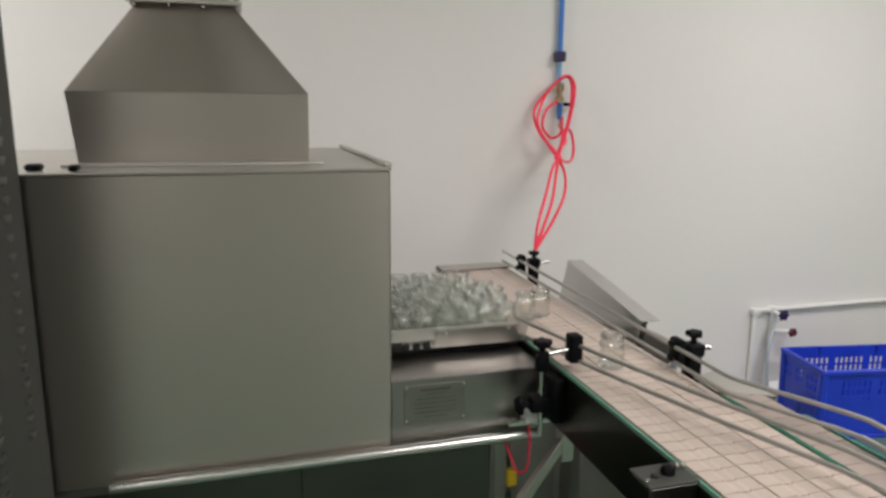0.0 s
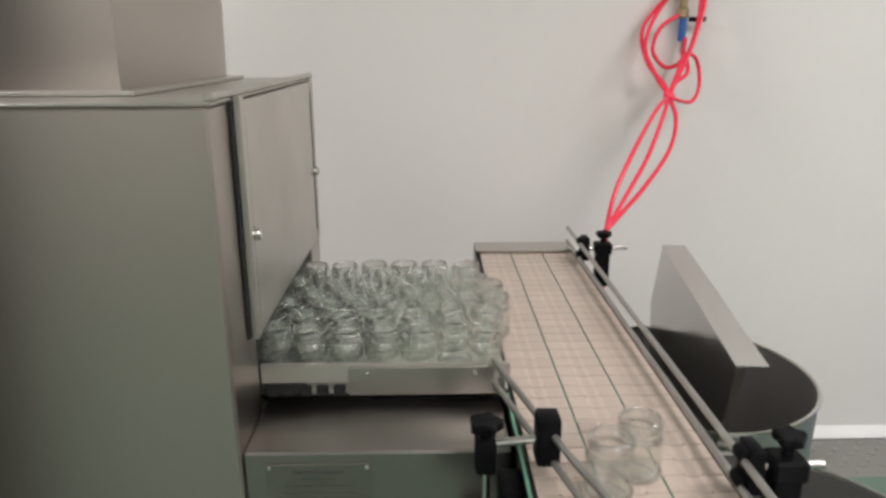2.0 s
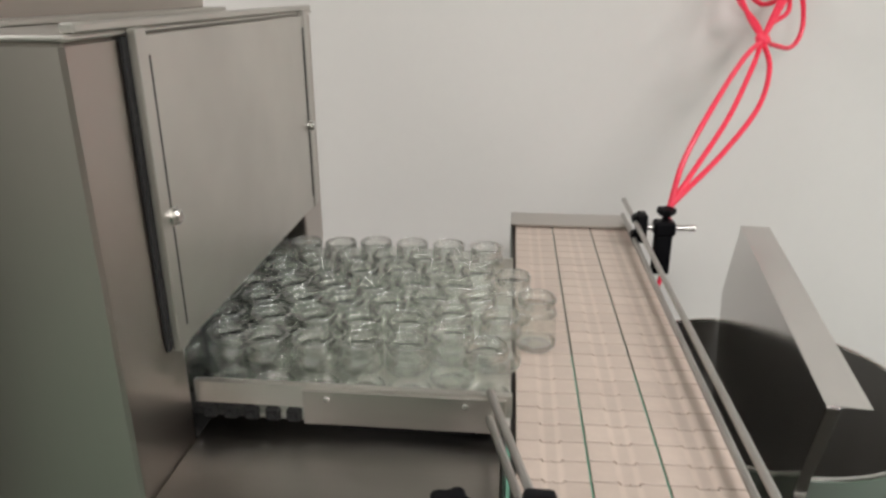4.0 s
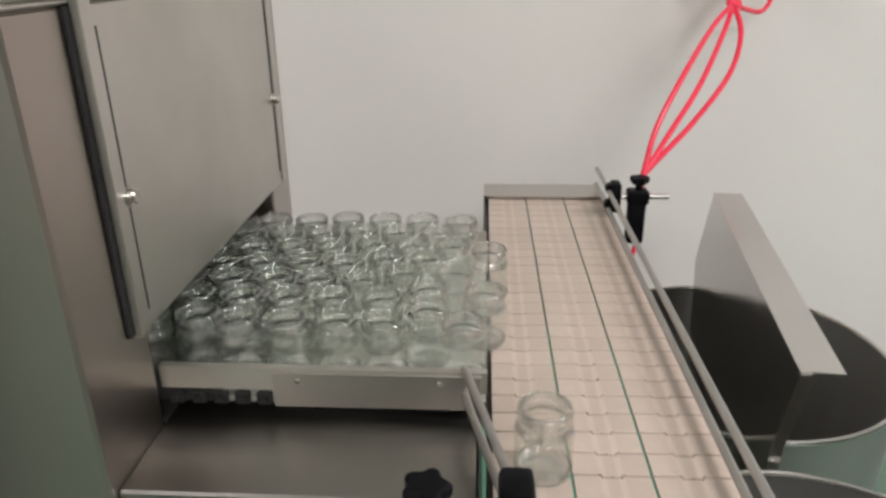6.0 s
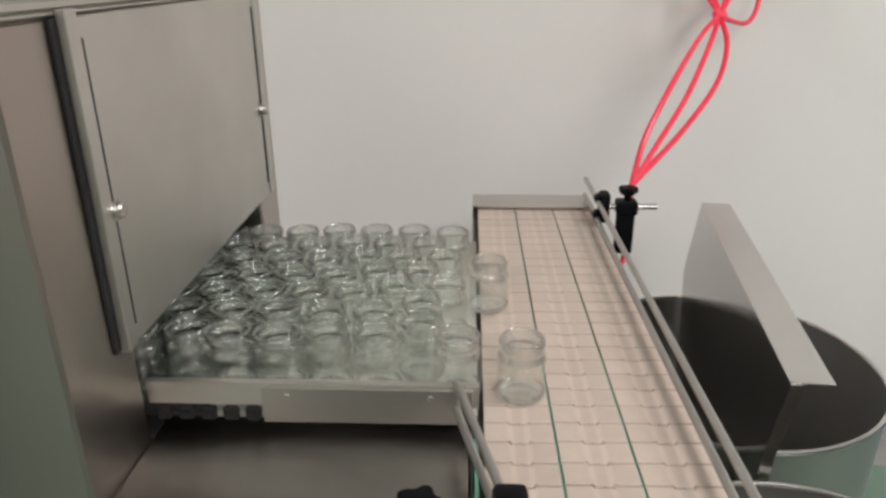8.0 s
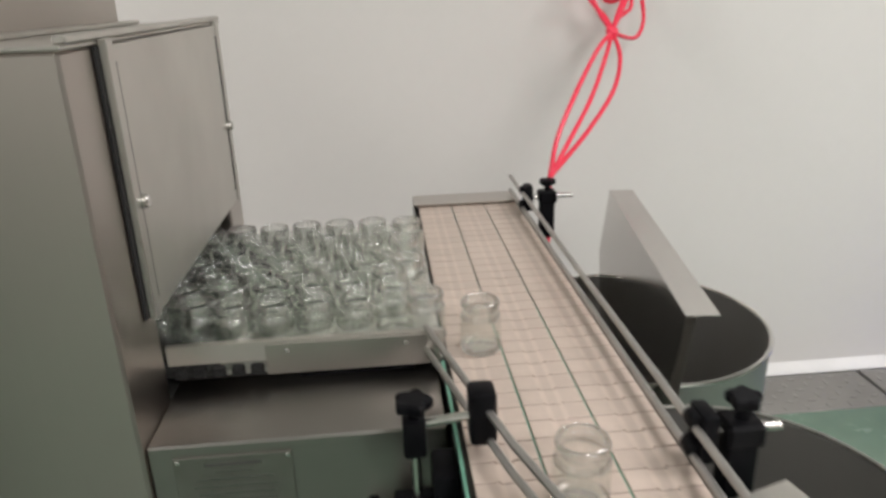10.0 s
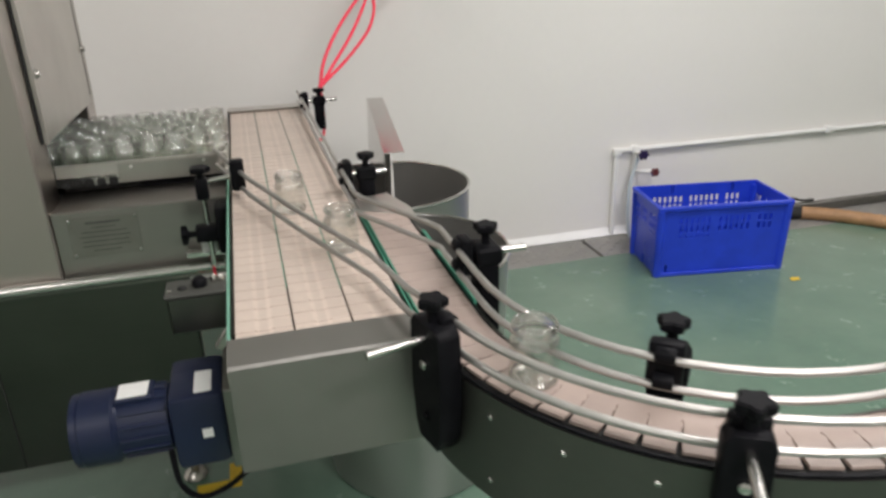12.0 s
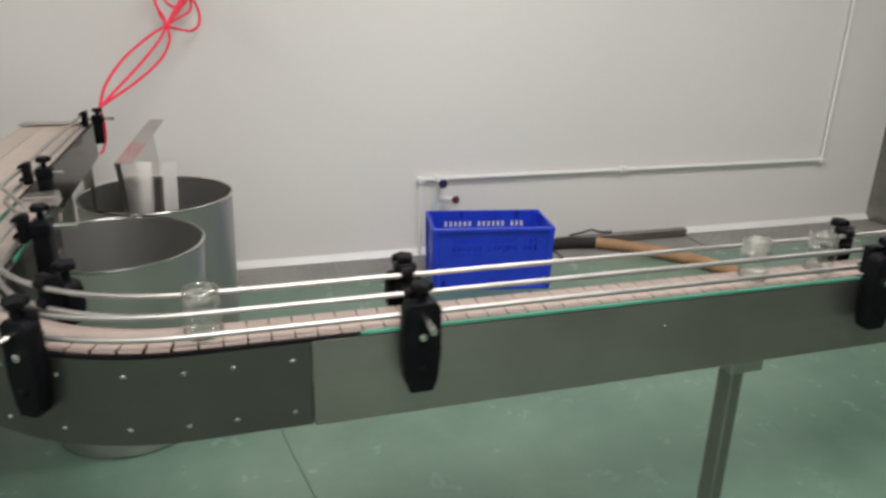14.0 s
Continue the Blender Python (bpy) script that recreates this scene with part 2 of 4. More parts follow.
def block(bm, a, b, bev=0.0, m=None, seg=1):
    vs = bmesh.ops.create_cube(bm, size=1)["verts"]
    for v in vs:
        v.co = Vector([(p + q) / 2 + c * (q - p) for p, q, c in zip(a, b, v.co)])
    if bev:
        es = list({e for v in vs for e in v.link_edges})
        vs = list({v for f in bmesh.ops.bevel(bm, geom=es, offset=bev, segments=seg, affect="EDGES", profile=0.5)["faces"] for v in f.verts} | {v for v in vs if v.is_valid})
    if m is not None:
        bmesh.ops.transform(bm, matrix=m, verts=vs)
    return bm


def boxed(a, b, bev=0.002, m=None):
    return block(bmesh.new(), a, b, bev, m)


def tube(bm, pts, r, seg=12, caps=True):
    pts = [Vector(p) for p in pts]
    rings = []
    side = None
    for i, p in enumerate(pts):
        d = (pts[min(i + 1, len(pts) - 1)] - pts[max(i - 1, 0)]).normalized()
        if side is None:
            side = d.orthogonal().normalized()
        side = (side - d * side.dot(d)).normalized()
        up = d.cross(side)
        rad = r[i] if isinstance(r, (list, tuple)) else r
        rings.append([bm.verts.new(p + (side * math.cos(a) + up * math.sin(a)) * rad) for a in [2 * math.pi * k / seg for k in range(seg)]])
    for q, w in zip(rings, rings[1:]):
        for k in range(seg):
            bm.faces.new((q[k], q[(k + 1) % seg], w[(k + 1) % seg], w[k]))
    if caps:
        bm.faces.new(rings[0][::-1])
        bm.faces.new(rings[-1])
    return bm


def rod(a, b, r, seg=16):
    return tube(bmesh.new(), [a, b], r, seg)


def lathe(bm, profile, seg=32, m=None, closed=False):
    rings = []
    for r, z in profile:
        rings.append([bm.verts.new((r * math.cos(2 * math.pi * k / seg), r * math.sin(2 * math.pi * k / seg), z)) for k in range(seg)])
    pairs = list(zip(rings, rings[1:])) + ([(rings[-1], rings[0])] if closed else [])
    for q, w in pairs:
        for k in range(seg):
            bm.faces.new((q[k], q[(k + 1) % seg], w[(k + 1) % seg], w[k]))
    if not closed:
        bm.faces.new(rings[0][::-1])
        bm.faces.new(rings[-1])
    if m is not None:
        bmesh.ops.transform(bm, matrix=m, verts=[v for ring in rings for v in ring])
    return bm


def prism(bm, outline, a, b, axis="x"):
    """An outline in the two other axes, drawn out from a to b along axis."""
    def at(p, v):
        return {"x": (v, p[0], p[1]), "y": (p[0], v, p[1]), "z": (p[0], p[1], v)}[axis]
    lo = [bm.verts.new(at(p, a)) for p in outline]
    hi = [bm.verts.new(at(p, b)) for p in outline]
    n = len(outline)
    bm.faces.new(lo[::-1])
    bm.faces.new(hi)
    for i in range(n):
        bm.faces.new((lo[i], lo[(i + 1) % n], hi[(i + 1) % n], hi[i]))
    return bm


def ribbon(bm, line, t, z0, z1):
    """An upright sheet of thickness t that follows a plan line."""
    n = len(line)
    left, right = [], []
    for i, p in enumerate(line):
        d = (Vector(line[min(i + 1, n - 1)]) - Vector(line[max(i - 1, 0)])).normalized()
        s = Vector((-d.y, d.x)) * t / 2
        left.append(Vector(p) + s)
        right.append(Vector(p) - s)
    a = [bm.verts.new((*q, z0)) for q in left]
    b = [bm.verts.new((*q, z1)) for q in left]
    c = [bm.verts.new((*q, z1)) for q in right]
    d = [bm.verts.new((*q, z0)) for q in right]
    for i in range(n - 1):
        for u, v in ((a, b), (b, c), (c, d), (d, a)):
            bm.faces.new((u[i], u[i + 1], v[i + 1], v[i]))
    bm.faces.new((a[0], b[0], c[0], d[0]))
    bm.faces.new((d[-1], c[-1], b[-1], a[-1]))
    return bm


def curve_through(pts, n=8):
    """Points of a smooth curve through the given ones."""
    p = [Vector(q) for q in pts]
    p = [2 * p[0] - p[1]] + p + [2 * p[-1] - p[-2]]
    out = []
    for i in range(1, len(p) - 2):
        a, b, c, d = p[i - 1:i + 3]
        for k in range(n):
            t = k / n
            out.append(0.5 * ((2 * b) + (c - a) * t + (2 * a - 5 * b + 4 * c - d) * t * t + (3 * b - a - 3 * c + d) * t ** 3))
    out.append(p[-2])
    return out


def arc(r, a0, a1, n=14, cx=CX, cy=CY):
    return [(cx + r * math.cos(radians(a0 + (a1 - a0) * k / n)), cy + r * math.sin(radians(a0 + (a1 - a0) * k / n))) for k in range(n + 1)]


# ---- the room ----
XL, XR, YF = -4.0, 5.31, -6.6
solid("floor", boxed((XL, YF, -0.12), (XR, 0.2, 0.0), 0), FLOOR, "glossy green epoxy floor with scuffs and stains", "floor", kind="structure")
solid("wall_back", boxed((XL, WALL, -0.12), (XR, WALL + 0.1, CEIL), 0), WALLPAINT, "smooth white insulated wall panel", "wall", kind="structure")
solid("wall_right", boxed((XR, YF, -0.12), (XR + 0.1, WALL + 0.1, CEIL), 0), STEEL_DARK, "dark grey side wall panel", "wall", kind="structure")
solid("wall_left", boxed((XL - 0.1, YF, -0.12), (XL, WALL + 0.1, CEIL), 0), WALLPAINT, "smooth white side wall", "wall", kind="structure")
solid("wall_front", boxed((XL - 0.1, YF - 0.1, -0.12), (XR + 0.1, YF, CEIL), 0), WALLPAINT, "smooth white wall", "wall", kind="structure")
solid("ceiling", boxed((XL - 0.1, YF - 0.1, CEIL), (XR + 0.1, WALL + 0.1, CEIL + 0.1), 0), CEILING, "plain white ceiling", "ceiling", kind="structure")
cove = bmesh.new()
prism(cove, [(WALL, 0.036), (WALL, 0.0), (WALL - 0.035, 0.0), (WALL - 0.03, 0.008), (WALL - 0.012, 0.024)], XL, XR)
solid("baseboard", cove, PVC, "white coved skirting strip along the wall foot", "skirting", kind="structure")

trench = thing("trench", "grey drain trench covers along the wall", "drain", kind="structure")
part("trench_bed", boxed((XL, 0.2, -0.12), (XR, WALL - 0.034, -0.03), 0), BED, trench)
cuts = [XL, -2.3, -1.3, -0.32, 0.68, 1.69, 2.7, 3.7, 4.7, XR]
for a, b in zip(cuts, cuts[1:]):
    cover = part("cover", boxed((a + 0.008, 0.206, -0.03), (b - 0.008, WALL - 0.04, -0.001), 0.003), TRENCH, trench)
    tread = bmesh.new()
    for i in range(int((b - a - 0.04) / 0.04)):
        for j in range(6):
            if (i + j) % 2 == 0:
                prism(tread, [(-0.016, 0.0), (-0.004, -0.0055), (0.004, -0.0055), (0.016, 0.0), (0.004, 0.0055), (-0.004, 0.0055)], -0.001, 0.0012, "z")
                bmesh.ops.transform(tread, matrix=pose(a + 0.04 + i * 0.04, 0.235 + j * 0.036, 0, 0, 0, 0 if j % 2 else 90), verts=tread.verts[-12:])
    tagged(part("tread", tread, TREAD, cover, "rows of raised worn tread marks"), kind="stuff")


# ---- the bottle machine: body, hood, door, tray ----
FY, FX, TOP = -1.012, -0.405, 1.373
machine = thing("bottle_machine", "large brushed stainless steel bottle machine with an extraction hood on top", "machine")
body = bmesh.new()
block(body, (-1.62, FY, 0.70), (FX - 0.003, -0.875, TOP), 0.004)                       # front pier
block(body, (-1.62, -0.875, 1.03), (FX - 0.003, -0.34, TOP), 0.0)                       # over the tunnel
block(body, (-1.62, -0.34, 0.70), (FX - 0.003, -0.225, TOP), 0.003)                     # rear pier
block(body, (-1.62, -0.875, 0.70), (-1.0, -0.34, 1.03), 0.0)
part("body", body, STEEL, machine, "brushed stainless steel housing")
# near-black colour stands for the shade inside the tunnel
part("tunnel_floor", boxed((-0.998, -0.873, 0.70), (FX - 0.003, -0.342, 0.872), 0), BED, machine, "tunnel floor with the tunnel's shade in its dark colour")
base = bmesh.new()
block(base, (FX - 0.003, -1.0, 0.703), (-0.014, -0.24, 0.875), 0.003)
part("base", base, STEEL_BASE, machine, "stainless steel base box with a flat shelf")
top = bmesh.new()
block(top, (-1.62, FY - 0.0008, TOP + 0.0002), (FX + 0.001, -0.222, TOP + 0.006), 0.002)
part("top_plate", top, STEEL_SHEET, machine)
part("top_lip", boxed((FX - 0.012, -1.0, TOP + 0.0065), (FX + 0.003, -0.235, TOP + 0.016), 0.002), STEEL_SHEET, machine)
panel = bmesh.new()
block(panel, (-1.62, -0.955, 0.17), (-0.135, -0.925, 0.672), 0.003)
part("lower_panel", panel, STEEL_DIMMED, machine, "satin lower panel, its colour dimmed for the green floor it mirrors")
for lx in (-1.07, -0.62):
    part("panel_seam", boxed((lx - 0.002, -0.958, 0.175), (lx + 0.002, -0.9551, 0.665), 0), BED, machine)
part("frame_rail", boxed((-1.62, -0.99, 0.672), (-0.02, -0.26, 0.700), 0.002), STEEL_DARK, machine)
bar = bmesh.new()
tube(bar, [(-1.025, -1.0285, 0.707), (-0.04, -1.0285, 0.711)], 0.0135, 14)
part("front_tube", bar, CHROME, machine, "polished round tube along the front")
for x, y in ((-1.5, -0.9), (-0.22, -0.9), (-1.5, -0.3), (-0.22, -0.3)):
    leg = bmesh.new()
    tube(leg, [(x, y, 0.672), (x, y, 0.05)], 0.019, 14)
    lathe(leg, [(0.03, 0.001), (0.034, 0.008), (0.03, 0.018), (0.012, 0.03), (0.012, 0.055)], 18, pose(x, y, 0))
    part("leg", leg, STEEL_FLAT, machine, "round leg with a levelling foot")

hood = bmesh.new()
hx0, hx1, hy0, hy1 = -1.06, -0.572, -0.87, -0.33


def frustum(bm, a, b):
    """Two rectangles (x0, x1, y0, y1, z), joined."""
    vs = [[bm.verts.new((x, y, q[4])) for x, y in ((q[0], q[2]), (q[1], q[2]), (q[1], q[3]), (q[0], q[3]))] for q in (a, b)]
    for k in range(4):
        bm.faces.new((vs[0][k], vs[0][(k + 1) % 4], vs[1][(k + 1) % 4], vs[1][k]))
    bm.faces.new(vs[0][::-1])
    bm.faces.new(vs[1])


frustum(hood, (hx0, hx1, hy0, hy1, TOP + 0.014), (hx0 - 0.014, hx1 + 0.002, hy0 - 0.004, hy1 + 0.004, 1.538))
frustum(hood, (hx0 - 0.014, hx1 + 0.002, hy0 - 0.004, hy1 + 0.004, 1.5385), (-0.945, -0.725, -0.68, -0.49, 1.745))
hoodp = part("hood", hood, STEEL, machine, "tapered stainless extraction hood")
part("hood_flange", boxed((hx0 - 0.03, hy0 - 0.03, TOP + 0.007), (hx1 + 0.03, hy1 + 0.03, TOP + 0.0138), 0.001), STEEL_SHEET, hoodp)
col = bmesh.new()
block(col, (-0.965, -0.70, 1.7455), (-0.705, -0.47, 1.757), 0.002)
block(col, (-0.935, -0.67, 1.7575), (-0.735, -0.50, CEIL - 0.002), 0.002)
part("duct", col, STEEL_FLAT, hoodp, "square exhaust duct")
for k in range(4):
    for yy in (-0.69, -0.48):
        part("flange_bolt", rod((-0.95 + k * 0.077, yy, 1.738), (-0.95 + k * 0.077, yy, 1.771), 0.006, 8), STEEL_DARK, hoodp)
for x, y, w in ((-1.125, -0.95, 0.03), (-1.045, -0.985, 0.018)):
    part("clip", boxed((x - w / 2, y - 0.02, TOP + 0.007), (x + w / 2, y + 0.015, TOP + 0.02), 0.004), BLACK, machine)

door = bmesh.new()
block(door, (-0.402, -0.887, 1.018), (-0.396, -0.316, 1.372), 0.001)
doorp = part("door", door, STEEL_SHEET, machine, "flat sheet steel door with slotted side channels")
for y0, y1, s0, s1 in ((-0.911, -0.889, -0.8885, -0.8825), (-0.316, -0.291, -0.3255, -0.3175)):
    part("side_channel", boxed((-0.4035, y0, 1.017), (-0.3938, y1, 1.38), 0.001), STEEL_SHEET, doorp, "flat steel side strip")
    part("slot", boxed((-0.396, s0, 1.04), (-0.3955, s1, 1.352), 0), BED, doorp, "dark adjusting slot")
    bolt = bmesh.new()
    lathe(bolt, [(0.012, 0), (0.012, 0.003), (0.009, 0.003), (0.009, 0.009), (0.007, 0.011)], 14, pose(-0.3955, (s0 + s1) / 2, 1.176, 0, 90, 0))
    part("bolt", bolt, CHROME, doorp)
# dark strip drawn where the gap between door and pier lies in shade
part("seal", boxed((-0.4078, -0.9195, 1.02), (-0.4038, -0.9, 1.372), 0.0005), RUBBER, doorp, "dark strip standing in for the shaded gap beside the door")
part("door_core", boxed((-0.4078, -0.8995, 1.02), (-0.4022, -0.32, 1.366), 0), STEEL_DARK, doorp)

plate = part("nameplate", boxed((-0.376, -1.0035, 0.762), (-0.222, -1.0005, 0.858), 0.0005), PLATE, machine, "etched metal nameplate with unreadable lines")
for sx in (-0.3705, -0.2275):
    for sz in (0.7675, 0.8525):
        part("screw", lathe(bmesh.new(), [(0.0035, 0), (0.0035, 0.0012), (0.002, 0.002)], 10, pose(sx, -1.0035, sz, 90, 0, 0)), CHROME, plate)
for k, (w, off) in enumerate([(0.075, 0), (0.05, 0), (0.1, 0), (0.11, 0), (0.1, 0), (0.105, 0), (0.06, 0)]):
    z = 0.846 - k * 0.0115
    part("text_bar", boxed((-0.299 - w / 2, -1.0041, z - (0.0032 if k == 0 else 0.0012)), (-0.299 + w / 2, -1.0035, z + (0.0022 if k == 0 else 0.0007)), 0), INK, plate)

tray = thing("accumulation_tray", "stainless steel jar tray with raised side rails", "tray")
# length near the tunnel darkened: shade and dark reflection put into the colour
part("carrying_belt", boxed((-0.98, -0.857, 0.896), (-0.3425, -0.386, 0.9033), 0), BED, tray, "carrying belt in the tunnel mouth, darkened for the tunnel's shade")
part("carrying_bed", boxed((-0.342, -0.857, 0.896), (-0.2195, -0.386, 0.9034), 0), TUNNEL_BED, tray, "grey steel carrying bed")
part("tray_plate", boxed((-0.219, -0.857, 0.897), (-0.006, -0.386, 0.9036), 0.0008), TRAY, tray, "bright transfer plate")
# near-black too, for the shaded hollow below the tray
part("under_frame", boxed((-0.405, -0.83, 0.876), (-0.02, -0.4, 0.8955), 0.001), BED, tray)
fr = bmesh.new()
prism(fr, [(-0.868, 0.922), (-0.868, 0.952), (-0.858, 0.952), (-0.858, 0.95), (-0.866, 0.95), (-0.866, 0.922)], -0.407, -0.005)
part("front_rail", fr, STEEL_SHEET, tray, "folded steel side rail")
part("rear_rail", boxed((-0.407, -0.388, 0.904), (-0.005, -0.384, 0.948), 0.001), STEEL_SHEET, tray)
part("guard_plate", boxed((-0.266, -0.8725, 0.9), (-0.012, -0.8685, 0.9485), 0.001), STEEL_FLAT, tray)
for x in (-0.235, -0.062):
    part("guard_screw", lathe(bmesh.new(), [(0.004, 0), (0.004, 0.0015), (0.002, 0.0025)], 10, pose(x, -0.8725, 0.938, 90, 0, 0)), CHROME, tray)
for k in range(5):
    x = -0.395 + k * 0.028
    lk = bmesh.new()
    block(lk, (x - 0.010, -0.862, 0.893), (x + 0.010, -0.852, 0.912), 0.003)
    tube(lk, [(x, -0.866, 0.9025), (x, -0.848, 0.9025)], 0.005, 10)
    part("chain_link", lk, RUBBER, tray)
part("drive_cover", boxed((-0.225, -0.845, 0.8775), (-0.05, -0.84, 0.893), 0.001), BLACK, tray)

# ---- louvred cabinet beside the machine ----
cab = thing("control_cabinet", "dark grey enamelled cabinet with pressed louvres", "cabinet")
part("cabinet_body", boxed((-1.7, -1.75, 0.0), (-1.132, -1.03, 2.0), 0.004), CABINET, cab)
louvre = bmesh.new()
lathe(louvre, [(0.0005, 0.0), (0.006, 0.0012), (0.0095, 0.0045), (0.0112, 0.009), (0.0115, 0.0125), (0.0004, 0.0128)], 14)
bmesh.ops.transform(louvre, matrix=pose(0, 0, 0, 0, 0, 0) @ Matrix.Diagonal((0.7, 1.35, 1.35, 1)), verts=louvre.verts[:])
# lighter than the cabinet: the light the louvres catch is in the colour
louvre_mesh = mesh_of("louvre", louvre, STEEL_DARK)
for y0, z0, z1 in ((-1.135, 0.885, 1.55), (-1.305, 0.3, 1.55)):
    for k in range(int((z1 - z0) / 0.0345) + 1):
        lv = new("louvre", louvre_mesh)
        lv.parent = cab
        lv.matrix_world = pose(-1.1325, y0, z0 + k * 0.0345)


# ---- belt conveyor ----
X0, X1, YB, YE = -0.004, 0.258, 0.045, -1.872
conv = thing("belt_conveyor", "steel conveyor frame with three tan slat chains", "conveyor")
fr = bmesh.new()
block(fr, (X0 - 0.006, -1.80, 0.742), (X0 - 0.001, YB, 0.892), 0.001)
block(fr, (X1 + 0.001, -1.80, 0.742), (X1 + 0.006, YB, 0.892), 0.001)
part("side_frame", fr, STEEL_DIMMED, conv)
part("slide_bed", boxed((X0, -1.76, 0.872), (X1, -0.03, 0.892), 0), SLIDE, conv)
part("bottom_tray", boxed((X0, -1.79, 0.744), (X1, YB - 0.01, 0.748), 0), STEEL_DARK, conv)
# gap strips are darker at the far end: shade in the gap put into colour
for x, y0, y1 in ((X0 - 0.0035, -1.80, -0.87), (0.0845, -1.63, -0.66), (0.1695, -1.66, -0.7), (0.0845, -0.66, -0.06), (0.1695, -0.7, -0.06), (X1 + 0.0035, -1.80, -1.32), (X1 + 0.0105, -1.79, -1.34)):
    part("wear_strip", boxed((x - (0.0028 if x < 0.0 else 0.0014), y0, 0.8925), (x + 0.0014, y1, B + 0.0005 if x < 0.0 or x > 0.25 else B - 0.0018), 0), MINT if x < 0.0 else GREEN_SHADED if y1 > -0.1 else GREEN, conv, "green plastic wear strip")
ep = bmesh.new()
prism(ep, [(-0.062, 0.9085), (YB, 0.9035), (YB, 0.76), (YB - 0.004, 0.76), (YB - 0.004, 0.9), (-0.062, 0.9045)], X0 - 0.006, X1 + 0.006)
part("back_cover", ep, STEEL_FLAT, conv, "folded end cover plate")
eb = bmesh.new()
prism(eb, [(-1.802, 0.9065), (YE + 0.004, 0.9005), (YE, 0.897), (YE, 0.732), (YE + 0.004, 0.732), (YE + 0.004, 0.896), (-1.802, 0.9025)], X0 - 0.006, X1 + 0.004)
block(eb, (X0 - 0.006, YE + 0.004, 0.732), (X0 - 0.003, -1.801, 0.898), 0)
block(eb, (X1 + 0.001, YE + 0.004, 0.732), (X1 + 0.004, -1.801, 0.898), 0)
part("end_cover", eb, END_BOX, conv, "folded sheet steel end box")
for x, y in ((0.015, -0.12), (0.24, -0.12), (0.015, -0.62), (0.24, -0.62)):
    leg = bmesh.new()
    block(leg, (x - 0.02, y - 0.02, 0.02), (x + 0.02, y + 0.02, 0.744), 0.002)
    lathe(leg, [(0.035, 0.001), (0.035, 0.01), (0.02, 0.022)], 16, pose(x, y, 0))
    part("leg", leg, STEEL_FLAT, conv)
br = bmesh.new()
block(br, (-0.0125, -0.0125, -0.15), (0.0125, 0.0125, 0.15), 0.002, look((0.0, -0.985, 0.58), (-0.13, -0.985, 0.40)))
part("brace", br, STEEL_FLAT, conv, "diagonal square steel brace")
part("brace_stub", boxed((0.045, -1.0, 0.60), (0.08, -0.965, 0.744), 0.002), STEEL_FLAT, conv)

# gear motor under the belt's end
motor = thing("gear_motor", "dark navy gear motor on the conveyor's end", "motor")
my, mz = -1.72, 0.75
mb = bmesh.new()
lathe(mb, [(0.045, 0.0), (0.052, 0.004), (0.054, 0.012), (0.054, 0.055), (0.05, 0.06), (0.05, 0.13), (0.047, 0.132)], 28, pose(-0.242, my, mz, 0, 90, 0))
part("motor_body", mb, NAVY, motor)
fan = bmesh.new()
lathe(fan, [(0.02, 0.0), (0.05, 0.003), (0.0565, 0.012), (0.0565, 0.056), (0.0545, 0.058), (0.0545, 0.0)], 28, pose(-0.246, my, mz, 0, 90, 0))
part("fan_cover", fan, NAVY, motor)
for k in range(16):
    a = 2 * math.pi * k / 16
    part("cooling_rib", boxed((-0.18, -0.0025, 0.049), (-0.115, 0.0025, 0.0535), 0.0008, Matrix.Translation((0, my, mz)) @ pose(0, 0, 0, math.degrees(a), 0, 0)), NAVY, motor)
gb = bmesh.new()
block(gb, (-0.108, my - 0.062, mz - 0.062), (-0.028, my + 0.062, mz + 0.062), 0.01, None, 2)
part("gearbox", gb, NAVY, motor)
part("mounting_plate", boxed((-0.028, my - 0.068, mz - 0.07), (-0.011, my + 0.068, mz + 0.068), 0.002), STEEL_DARK, motor)
tb = bmesh.new()
block(tb, (-0.185, my - 0.024, mz + 0.042), (-0.13, my + 0.024, mz + 0.0545), 0.003)
part("label_pad", tb, NAVY, motor)
part("sticker", boxed((-0.181, my - 0.02, mz + 0.0545), (-0.138, my + 0.02, mz + 0.055), 0), WHITE_LABEL, motor, "white rating sticker")
part("sticker", boxed((-0.07, my - 0.05, mz + 0.062), (-0.045, my + 0.01, mz + 0.0626), 0), WHITE_LABEL, motor, "white sticker")
part("sticker", boxed((-0.065, my - 0.0627, mz - 0.01), (-0.05, my - 0.062, mz + 0.005), 0), WHITE_LABEL, motor, "small white sticker")
cbl = bmesh.new()
tube(cbl, curve_through([(-0.115, my - 0.05, mz - 0.03), (-0.11, my - 0.055, mz - 0.09), (-0.085, my - 0.05, mz - 0.125), (-0.045, my - 0.045, mz - 0.12), (-0.012, my - 0.04, mz - 0.1)]), 0.0045, 8)
part("motor_cable", cbl, BLACK, motor)

# little control box on the belt's side
cbx = thing("switch_box", "small grey steel switch box with a black knob", "switch box")
part("box_body", boxed((-0.104, -1.622, 0.835), (-0.0115, -1.562, 0.899), 0.003), STEEL_DIMMED, cbx)
part("lid", boxed((-0.107, -1.625, 0.8992), (-0.011, -1.559, 0.905), 0.0015), CABINET, cbx, "dark grey lid")
part("knob", lathe(bmesh.new(), [(0.012, 0), (0.0125, 0.004), (0.012, 0.01), (0.009, 0.014), (0.004, 0.015)], 16, pose(-0.052, -1.592, 0.905)), BLACK, cbx, "black turn knob")
